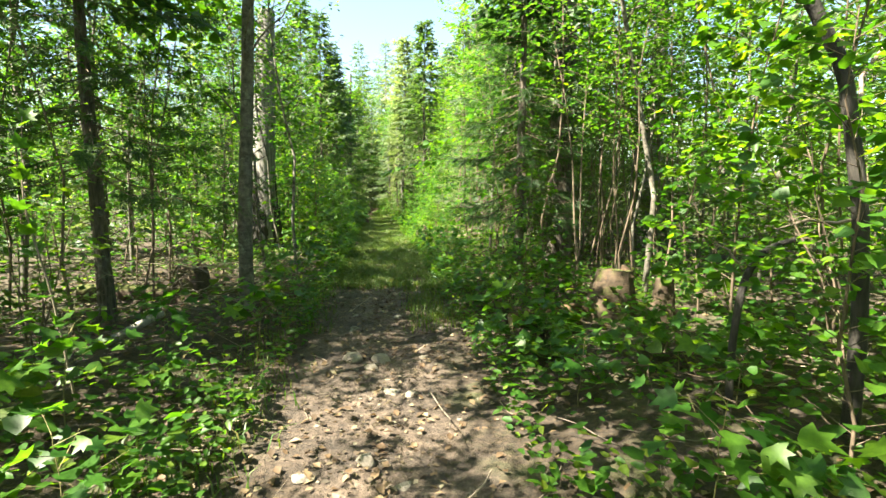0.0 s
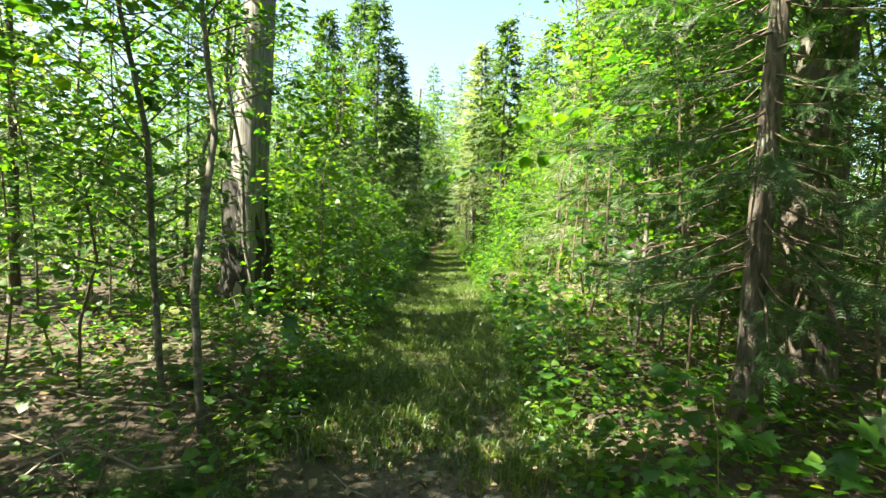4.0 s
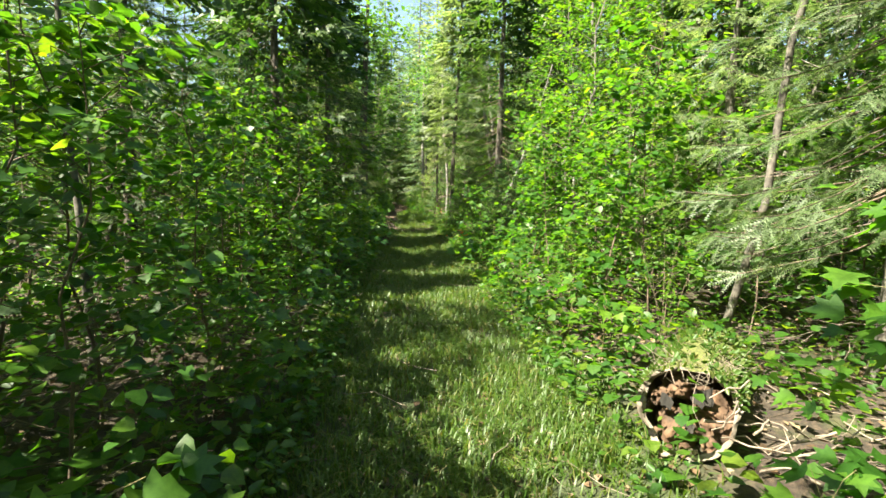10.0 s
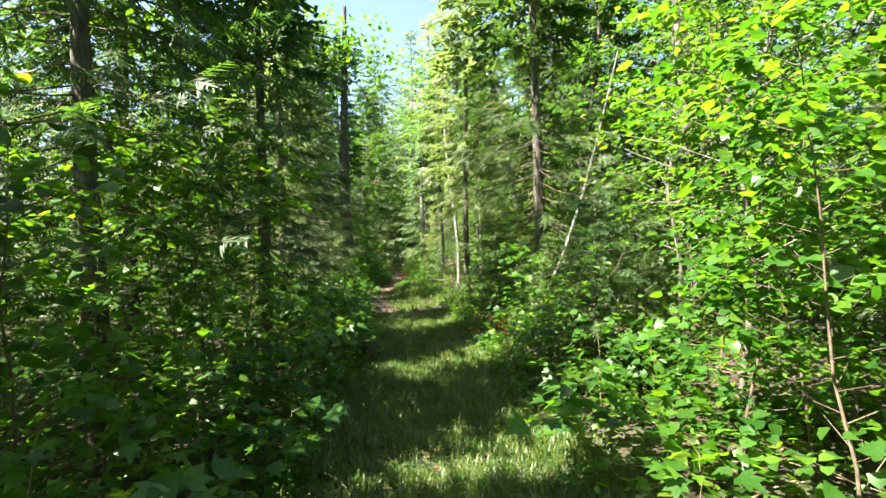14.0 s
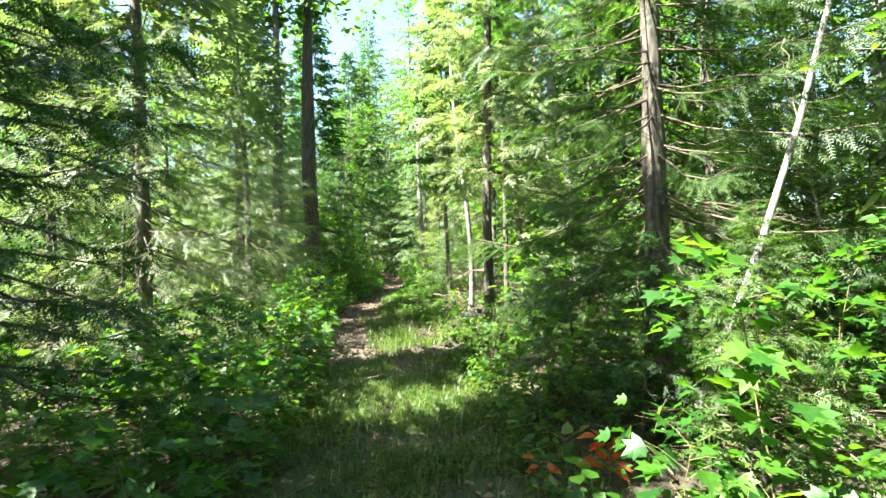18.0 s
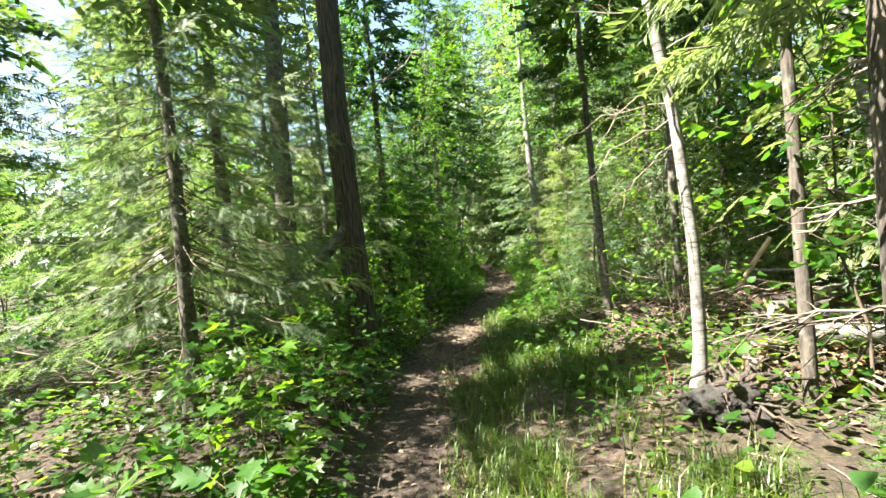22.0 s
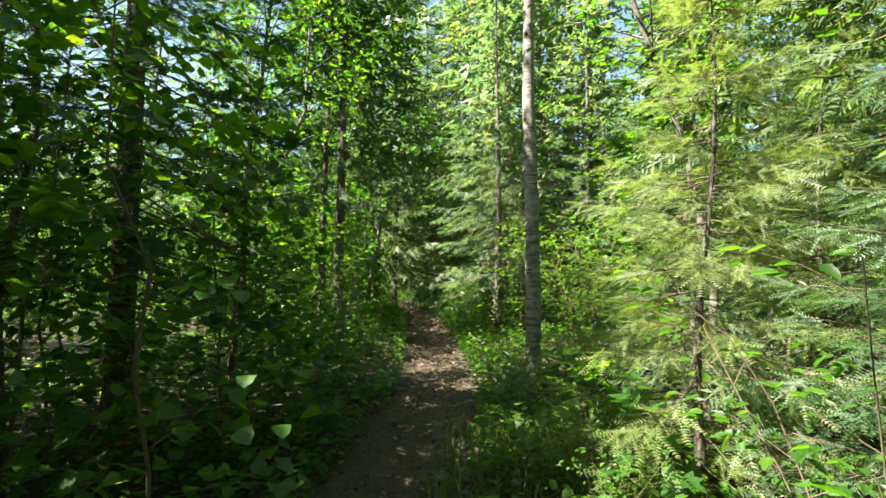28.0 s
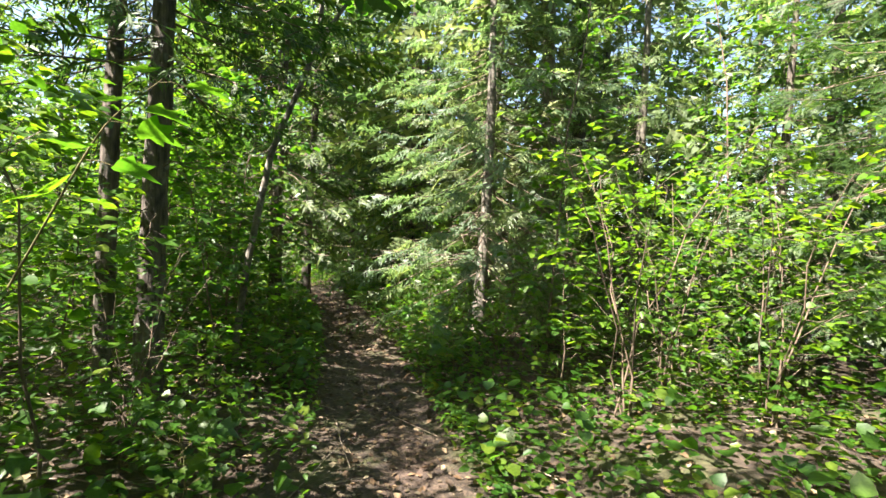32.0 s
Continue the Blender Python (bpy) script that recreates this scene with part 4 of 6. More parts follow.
def flat_leaves(n, seed, shape, mat, zlo, zhi, size, dmin, dmax, name, label, category, tilt=0.35, near=1.4):
    r = np.random.default_rng(seed)
    y = r.uniform(-1.5, 58, n)
    d = (dmin * np.interp(y, [0, 33, 37], [1.0, 1.0, 0.6]) + (dmax - dmin) * r.random(n) ** near) * r.choice([-1, 1], n)
    x = trail(y) + d
    keep = vnoise(x * 1.1 + 3, y * 1.1) + 0.5 * r.random(n) > 0.5
    if mat is HERB:
        rare = (y > 34.3) & (y < 36.4) & (d > 0.8) & (d < 4) | (y > 3.4) & (y < 7.6) & (d < -0.9) & (d > -5) | (np.abs(x + 0.55) < 0.65) & (y > 14.5) & (y < 16) | (y > 30.6) & (y < 33.4) & (d > 0) & (d < 2.1)
        keep &= ~rare | (r.random(n) < 0.3)
    x, y = x[keep], y[keep]
    n = len(x)
    z = ground_z(x, y) + r.uniform(zlo, zhi, n)
    g = Geo()
    strew(g, shape, np.c_[x, y, z], rand_dir(r, n), np.c_[r.standard_normal((n, 2)) * tilt, np.ones(n)], size * r.uniform(0.6, 1.3, n))
    return tagged(new(name, g.mesh(name, mat)), label, category, kind="stuff")


blades(150000, 1, 7.6, 29.3, -1.2, 1.3, 0.13, "grass", "short green grass growing over the path")
blades(15000, 15, 28.6, 34.0, -0.3, 1.6, 0.17, "clearing_grass", "thin grass in the sunny clearing")
blades(15000, 2, 30.3, 40.0, 0.15, 1.8, 0.3, "tall_grass", "long sunlit grass beside the path")
blades(3500, 13, 5.0, 9.0, 0.2, 1.0, 0.16, "sparse_grass", "sparse grass beside the bare path")
blades(5000, 3, -1.0, 8.5, -1.5, -0.55, 0.14, "edge_grass", "sparse grass along the edge of the path")
flat_leaves(105000, 4, FOLD_LEAF, HERB, 0.03, 0.26, 0.066, 0.8, 4.5, "undergrowth", "low green herbs covering the forest floor", "undergrowth")
flat_leaves(20000, 5, ROUGH_LEAF, HERB, 0.08, 0.40, 0.085, 0.95, 4.5, "lobed_undergrowth", "low lobed leaves covering the forest floor", "undergrowth")
flat_leaves(40000, 14, FOLD_LEAF, HERB, 0.05, 0.5, 0.13, 4.3, 18.0, "woodland_undergrowth", "low green plants on the floor of the woods", "undergrowth", 0.4, 1.0)
flat_leaves(52000, 6, SIMPLE_LEAF, LITTER, 0.004, 0.025, 0.065, 0.0, 5.0, "leaf_litter", "dry brown leaves strewn over the ground", "leaf litter", 0.3, 1.1)


def crumbs(n, seed):
    """Bits of bark, cones and broken leaves on the bare earth."""
    r = np.random.default_rng(seed)
    y = r.uniform(0.5, 52, n)
    x = trail(y) + r.normal(0, 0.32, n)
    g = Geo()
    strew(g, SIMPLE_LEAF, np.c_[x, y, ground_z(x, y) + r.uniform(0.002, 0.012, n)], rand_dir(r, n, 0.0, 0.6), np.c_[r.standard_normal((n, 2)) * 0.6, np.ones(n)], r.uniform(0.012, 0.05, n))
    return tagged(new("path_debris", g.mesh("path_debris", LITTER)), "small bits of bark and leaf on the path", "debris", kind="stuff")


crumbs(16000, 21)


def twigs(n, seed):
    r = np.random.default_rng(seed)
    g = Geo()
    for _ in range(n):
        y = r.uniform(-1, 56)
        d = (0.3 + 5.5 * r.random()) * r.choice([-1, 1])
        x = float(trail(y)) + d
        a, ln = r.uniform(0, 6.28), r.uniform(0.12, 0.9)
        z0 = float(ground_z(x, y)) + r.uniform(0, 0.05)
        p = bent((x, y, z0), (x + np.cos(a) * ln, y + np.sin(a) * ln, z0 + r.uniform(-0.02, 0.1)), 0, 0.03 * ln, 4, r)
        add_tube(g, p, r.uniform(0.002, 0.007) * np.linspace(1, 0.5, 4), 3)
    return tagged(new("fallen_twigs", g.mesh("fallen_twigs", PALE_TWIG)), "thin dry twigs lying on the ground", "twigs", kind="stuff")


twigs(2200, 7)


# ---- far woods ----
def far_woods():
    r = np.random.default_rng(8)
    g, tr = Geo(), Geo()
    for _ in range(420):
        y = r.uniform(-60, 140)
        a = r.uniform(17, 60) * r.choice([-1, 1])
        if y > 66 or y < -8:
            a = r.uniform(-60, 60)
        x = float(trail(np.clip(y, -40, 90))) + a
        h = r.uniform(9, 16)
        add_tube(tr, [(x, y, -0.2), (x, y, h * 0.5), (x, y, h)], [0.16, 0.1, 0.02], 5)
        n = 46
        z = h * (0.06 + 0.94 * r.random(n))
        rad = (1 - z / h) * h * 0.2 * np.sqrt(r.random(n)) + 0.2
        an = r.uniform(0, 6.28, n)
        d = np.c_[np.cos(an), np.sin(an), r.uniform(-0.5, 0.1, n)]
        strew(g, THIN_SPRAY, np.c_[x + rad * np.cos(an), y + rad * np.sin(an), z], d, np.c_[r.standard_normal((n, 2)) * 0.4, np.ones(n)], r.uniform(1.4, 2.4, n))
    ob = tagged(new("far_woods", g.mesh("far_woods", NEEDLE)), "dense green woods in the distance", "woods", kind="stuff")
    tagged(new("far_trunks", tr.mesh("far_trunks", SPRUCE_BARK)), "dark trunks of the distant woods", "woods", kind="stuff")


far_woods()


# ---- trunks, logs, stumps and stones ----
def bark_tube(geo, points, radii, sides=26, ridge=0.07, seed=0, flare=0.0, step=0.07, lobes=5):
    """A trunk with furrowed bark and, if wanted, a flared foot."""
    r = np.random.default_rng(seed)
    p, rad = np.asarray(points, float), np.asarray(radii, float)
    ln = np.r_[0, np.cumsum(np.linalg.norm(np.diff(p, axis=0), axis=1))]
    n = int(np.clip(ln[-1] / step, 6, 110))
    s = np.linspace(0, ln[-1], n)
    sm = lambda c: np.interp(s, ln, c)
    line = np.stack([sm(p[:, 0]), sm(p[:, 1]), sm(p[:, 2])], -1)
    for _ in range(3):
        line[1:-1] = (line[:-2] + line[1:-1] * 2 + line[2:]) / 4
    rr = sm(rad)
    v, f = tube(line, rr, sides)
    v = v.reshape(n, sides, 3)
    ang = np.linspace(0, 2 * np.pi, sides, endpoint=False)
    A, S = np.meshgrid(ang, s)
    bumpy = (vnoise(A * sides / 5.0 + seed, S * 3.0) - 0.5) * 2 + (vnoise(A * sides / 2.4 + 9 + seed, S * 7.0) - 0.5)
    k = 1 + ridge * bumpy + flare * np.exp(-S / 0.16) * (0.6 + 0.5 * np.cos(A * lobes + seed))
    v = line[:, None] + (v - line[:, None]) * k[..., None]
    geo.add(v.reshape(-1, 3), f)
    top = v[-1]
    c = top.mean(0)
    i = np.arange(sides)
    geo.add(np.vstack([top, c]), np.stack([i, (i + 1) % sides, np.full(sides, sides)], -1))
    return line


def leaf_cloud(geo, seed, centre, radius, n, shape, size, squash=0.7):
    r = np.random.default_rng(seed)
    d = unit(r.standard_normal((n, 3))) * (r.random(n) ** 0.45)[:, None] * radius
    d[:, 2] *= squash
    strew(geo, shape, np.asarray(centre) + d, rand_dir(r, n, -0.1), np.c_[r.standard_normal((n, 2)) * 0.5, np.ones(n)], size * r.uniform(0.6, 1.2, n))


def forest_tree(name, label, x, y, points, radii, bark, seed, ridge=0.06, flare=0.3, limbs=(), crown=None, crown_mat=None, crown_shape=None, sides=26, group=""):
    """A single tree: points are offsets from its foot; limbs are (from, to, radius); crown is (x, y, z, radius, leaves, size)."""
    z = float(ground_z(x, y))
    root = thing(name, label, "tree", group, Matrix.Translation((x, y, z)))
    g = Geo()
    bark_tube(g, [(0, 0, -0.15)] + list(points), [radii[0] * 1.02] + list(radii), sides, ridge, seed, flare)
    part("trunk", g, bark, root)
    r = np.random.default_rng(seed)
    for a, b, rad in limbs:
        lg = Geo()
        ln = float(np.linalg.norm(np.subtract(b, a)))
        br = bent(a, b, -0.05 * ln, 0.03 * ln, 7, r)
        add_tube(lg, br, rad * np.linspace(1, 0.25, 7), 5)
        limb = part("limb", lg, bark if rad > 0.012 else PALE_TWIG, root)
        for _ in range(4):
            tg = Geo()
            q = along(br, np.array([r.uniform(0.3, 1.0)]))[0]
            e = q + unit(np.subtract(b, a) + r.standard_normal(3) * ln * 0.7) * ln * r.uniform(0.15, 0.4)
            add_tube(tg, bent(q, e, 0, 0.02, 4, r), rad * 0.35 * np.linspace(1, 0.3, 4), 3)
            part("twig", tg, bark if rad > 0.012 else PALE_TWIG, limb)
    if crown:
        lg = Geo()
        for k, (cx, cy, cz, cr, n, size) in enumerate(crown):
            leaf_cloud(lg, seed + k, (cx, cy, cz), cr, n, crown_shape or ROUGH_LEAF, size)
        tagged(part("crown", lg, crown_mat or MAPLE, root), kind="stuff")
    return root


forest_tree("cherry_tree", "grey-brown tree with thin horizontal bands in its bark", -2.38, 6.0, [(0, 0, 0), (0.03, 0, 1.2), (0.10, 0.05, 2.6), (0.16, 0.1, 4.2), (0.25, 0.1, 7)], [0.085, 0.078, 0.07, 0.06, 0.03], GREY_BARK, 11,
            0.03, 0.3, [((0.1, 0, 2.9), (0.8, -1.1, 4.1), 0.016), ((0.05, 0, 2.1), (-0.9, 0.5, 3.1), 0.014), ((0.12, 0, 2.9), (0.9, 0.4, 3.9), 0.014)], [(0.2, 0.1, 6.3, 1.5, 500, 0.13), (0.9, -1.2, 4.3, 1.15, 320, 0.13), (-0.8, 0.5, 3.6, 0.7, 120, 0.13), (0.9, 0.4, 4.3, 0.7, 120, 0.13)])
snag = forest_tree("dead_snag", "tall barkless grey snag charred black near its foot", -4.0, 11.35, [(0, 0, 0), (0.0, 0, 1.5), (0.08, 0, 3.2), (0.2, 0, 5.2)], [0.30, 0.25, 0.22, 0.17], SNAG_WOOD, 12, 0.05, 0.25, sides=30)
char_geo = Geo()
bark_tube(char_geo, [(0.0, 0.06, -0.1), (-0.03, 0.05, 0.7), (-0.05, 0.05, 1.75), (-0.06, 0.06, 2.05)], [0.38, 0.33, 0.285, 0.16], 30, 0.12, 13, 0.25)
part("charred_bark", char_geo, CHAR_OR_SHADE, snag, "black charred bark")
forest_tree("old_spruce", "thick dark spruce trunk with rough bark", 2.2, 9.6, [(0, 0, 0), (0, 0, 1.6), (0.05, 0, 3.5), (0.1, 0, 8.5)], [0.25, 0.225, 0.20, 0.09], SPRUCE_BARK, 14, 0.06, 0.35,
            [((0.2, 0, 2.6), (1.2, 0.3, 2.5), 0.014), ((-0.2, 0, 3.0), (-1.2, 0.2, 3.1), 0.014), ((0, -0.2, 2.2), (0.3, -1.0, 2.3), 0.01)], [(0, 0, 7.2, 1.7, 420, 0.5)], NEEDLE, THIN_SPRAY)
forest_tree("grey_pine", "pale grey trunk standing among saplings", 5.2, 12.6, [(0, 0, 0), (0, 0, 3), (0.1, 0, 8)], [0.23, 0.19, 0.1], SNAG_WOOD, 15, 0.05, 0.3, [], [(0, 0, 7.2, 1.9, 420, 0.55)], NEEDLE, THIN_SPRAY)
# the trunk isn't burnt: its near-black colour stands in for shade
forest_tree("crooked_tree", "thin dark crooked tree leaning over the path", 2.2, 2.6, [(0, 0, 0), (0.0, 0, 0.6), (-0.05, 0, 1.2), (-0.19, 0, 1.9), (-0.55, 0, 2.5), (-1.0, 0.1, 3.6), (-1.2, 0.2, 5.0)], [0.042, 0.038, 0.036, 0.034, 0.032, 0.027, 0.018], CHAR_OR_SHADE, 16,
            0.05, 0.2, [((-0.03, 0, 1.15), (-0.42, 0.05, 1.12), 0.012), ((-0.1, 0, 1.75), (0.5, 0.3, 2.9), 0.012)], [(-1.0, 0.2, 4.6, 1.3, 380, 0.13), (0.4, 0.3, 3.2, 0.6, 90, 0.13)])
forest_tree("dead_sapling", "dark dead stem with a crooked side branch", 1.62, 2.75, [(0, 0, 0), (0.0, 0, 0.5), (0.04, 0, 0.85), (0.12, -0.02, 1.02), (0.28, -0.04, 1.06)], [0.022, 0.02, 0.02, 0.018, 0.012], CHAR_OR_SHADE, 17, 0.05, 0.1, [((0.03, 0, 0.9), (-0.12, 0.05, 1.06), 0.009)])
forest_tree("great_maple", "big tree with dark deeply furrowed bark and flared foot", -6.05, 33.6, [(0, 0, 0), (0.0, 0, 0.5), (-0.03, 0, 1.6), (-0.08, 0, 3.0), (-0.05, 0, 5.0), (0.1, 0, 9)], [0.20, 0.165, 0.15, 0.14, 0.12, 0.05], DARK_BARK, 18, 0.11, 0.5,
            [((0.1, 0, 2.9), (1.5, -0.5, 3.6), 0.012), ((-0.1, 0, 3.3), (-1.6, -0.6, 3.4), 0.012), ((0.1, 0, 3.4), (0.9, 1.2, 3.6), 0.012)], [(0, 0, 7.5, 2.0, 700, 0.14)], sides=36)
forest_tree("grey_birch", "slender grey-white birch leaning slightly with dead twigs", -2.64, 32.1, [(0, 0, 0), (0.05, 0, 0.4), (0.06, 0, 1.2), (0.0, 0, 2.2), (-0.12, 0, 3.1), (-0.2, 0, 4.2), (-0.3, 0, 6.5)], [0.064, 0.05, 0.045, 0.042, 0.038, 0.033, 0.018], BIRCH_BARK, 19, 0.03, 0.6,
            [((0, 0, 2.2), (-0.75, -0.2, 1.75), 0.009), ((0, 0, 2.3), (-0.8, 0.1, 2.2), 0.009), ((-0.02, 0, 2.5), (-0.6, -0.4, 2.0), 0.009), ((-0.05, 0, 2.7), (0.8, 0.1, 3.0), 0.008), ((0, 0, 2.0), (-0.5, -0.3, 1.6), 0.008), ((-0.1, 0, 3.0), (-0.7, 0.2, 3.2), 0.008)],
            [(-0.3, 0, 6.2, 1.2, 300, 0.09)])
forest_tree("grey_spruce", "grey spruce trunk with dead twigs beside a furrowed trunk", -6.7, 33.15, [(0, 0, 0), (0.02, 0, 1.5), (0.06, 0.02, 3.4), (0.1, 0.05, 8.0)], [0.12, 0.108, 0.098, 0.04], GREY_BARK, 35, 0.03, 0.35,
            [((0, 0, 2.1), (-0.8, -0.3, 2.0), 0.009), ((0, 0, 2.6), (-0.7, 0.5, 2.4), 0.009), ((0.05, 0, 2.9), (0.7, -0.4, 3.0), 0.008), ((0, 0, 1.7), (-0.6, 0.2, 1.5), 0.007), ((0.05, 0, 3.2), (-0.8, -0.5, 3.1), 0.01)], [(0.1, 0, 7.0, 1.3, 330, 0.45)], NEEDLE, THIN_SPRAY)
forest_tree("dark_pole", "thin dark straight trunk beside the log pile", -1.95, 31.9, [(0, 0, 0), (0.02, 0, 2.0), (0.0, 0, 5.5)], [0.05, 0.042, 0.02], SPRUCE_BARK, 20, 0.05, 0.3, [((0, 0, 1.9), (0.6, 0.2, 1.8), 0.007), ((0, 0, 2.5), (-0.5, 0.3, 2.5), 0.007)], [(0, 0, 5.0, 0.9, 160, 0.4)], NEEDLE, THIN_SPRAY)
forest_tree("leaning_birch", "white birch leaning away from the path", -0.6, 33.4, [(0, 0, 0), (-0.1, 0, 2.0), (-0.35, 0, 4.0), (-0.7, 0, 7.0)], [0.08, 0.07, 0.06, 0.03], BIRCH_BARK, 21, 0.03, 0.3, [], [(-0.7, 0, 6.6, 1.2, 300, 0.09)])
forest_tree("white_birch", "white birch with black marks standing by the path", -4.3, 41.2, [(0, 0, 0), (0.0, 0, 1.0), (-0.03, 0, 2.2), (-0.08, 0, 3.4), (-0.1, 0, 7.5)], [0.095, 0.086, 0.078, 0.07, 0.03], BIRCH_BARK, 22, 0.03, 0.35,
            [((-0.03, 0, 2.05), (-0.55, 0.1, 1.95), 0.009), ((0, 0, 2.2), (0.8, 0.2, 2.15), 0.01), ((-0.05, 0, 2.6), (-0.3, -0.1, 2.3), 0.008), ((0, 0, 2.9), (0.7, -0.3, 3.1), 0.009)], [(-0.1, 0, 7.0, 1.5, 380, 0.1)])
forest_tree("far_birch", "tall white birch trunk rising among spruces", -3.3, 49.7, [(0, 0, 0), (-0.1, 0, 4), (-0.45, 0, 9)], [0.16, 0.13, 0.06], BIRCH_BARK, 23, 0.03, 0.3, [], [(-0.4, 0, 8.7, 1.8, 400, 0.12)])
forest_tree("slanting_birch", "thin white birch slanting above the young firs", -0.95, 30.2, [(0, 0, 0), (-0.1, 0, 2.0), (-0.45, 0, 4.2), (-0.9, 0, 7.0)], [0.075, 0.065, 0.055, 0.03], BIRCH_BARK, 24, 0.03, 0.3, [], [(-0.9, 0, 6.6, 1.2, 260, 0.09)])
forest_tree("bright_birch", "sunlit white birch back among the trees", 4.2, 31.3, [(0, 0, 0), (0.05, 0, 3), (0.2, 0, 8)], [0.15, 0.12, 0.05], BIRCH_BARK, 25, 0.03, 0.3, [], [(0.2, 0, 7.4, 1.6, 320, 0.1)])
forest_tree("bowed_sapling", "slender curved sapling bowing over the path", -7.55, 45.8, [(0, 0, 0), (0.1, 0, 1.0), (0.3, 0, 2.2), (0.75, 0, 3.4), (1.3, 0.1, 4.3)], [0.04, 0.036, 0.032, 0.024, 0.012], GREY_BARK, 26, 0.03, 0.2, [((0.3, 0, 2.2), (0.8, 0.4, 2.9), 0.008)], [(1.2, 0.1, 4.3, 0.8, 160, 0.11)])
forest_tree("twin_pole", "thin dark trunk close beside a fir", -7.98, 44.3, [(0, 0, 0), (0.0, 0, 2.0), (0.1, 0, 6.5)], [0.07, 0.06, 0.03], SPRUCE_BARK, 27, 0.05, 0.3, [], [(0.1, 0, 6.0, 1.1, 200, 0.4)], NEEDLE, THIN_SPRAY)
forest_tree("leaning_pole", "bare grey pole leaning beside the path", -1.3, 25.85, [(0, 0, 0), (0.22, 0, 0.55), (0.52, 0.05, 1.2), (0.85, 0.1, 2.1), (1.15, 0.15, 3.1), (1.5, 0.2, 4.4)], [0.026, 0.025, 0.023, 0.02, 0.017, 0.01], SNAG_WOOD, 28, 0.04, 0.2, [((0.85, 0.1, 2.1), (0.8, 0.2, 2.7), 0.006)])
forest_tree("dark_maple", "dark slim trunk in the sunlit clearing", 1.4, 26.2, [(0, 0, 0), (-0.03, 0, 1.5), (-0.1, 0, 3.0), (-0.3, 0, 6.5)], [0.085, 0.075, 0.065, 0.03], GREY_BARK, 29, 0.04, 0.3, [((-0.05, 0, 2.0), (-0.9, -0.3, 3.0), 0.012), ((-0.05, 0, 2.3), (0.8, -0.2, 3.2), 0.012)],
            [(-0.3, 0, 6.0, 1.4, 420, 0.13), (-0.9, -0.3, 3.3, 0.7, 140, 0.13), (0.8, -0.2, 3.4, 0.7, 140, 0.13)])


def log(name, label, a, b, ra, rb, bark=MOSSY, seed=0, end=True, sides=18, ridge=0.08):
    """A fallen log from a to b with its two cut or broken ends."""
    root = thing(name, label, "log", "fallen logs", Matrix.Translation(a))
    g = Geo()
    d = np.subtract(b, a)
    bark_tube(g, [(0, 0, 0), d * 0.5 + np.array((0, 0, 0.01)), d], [ra, (ra + rb) / 2, rb], sides, ridge, seed, 0.0, 0.09)
    part("bark", g, bark, root)
    if end:
        e = Geo()
        u = unit(d)
        add_tube(e, [-u * 0.006, u * 0.02], [ra * 0.93, ra * 0.93], sides, 0.03, np.random.default_rng(seed), True)
        part("cut_end", e, CUT, root, "pale cut end")
    return root


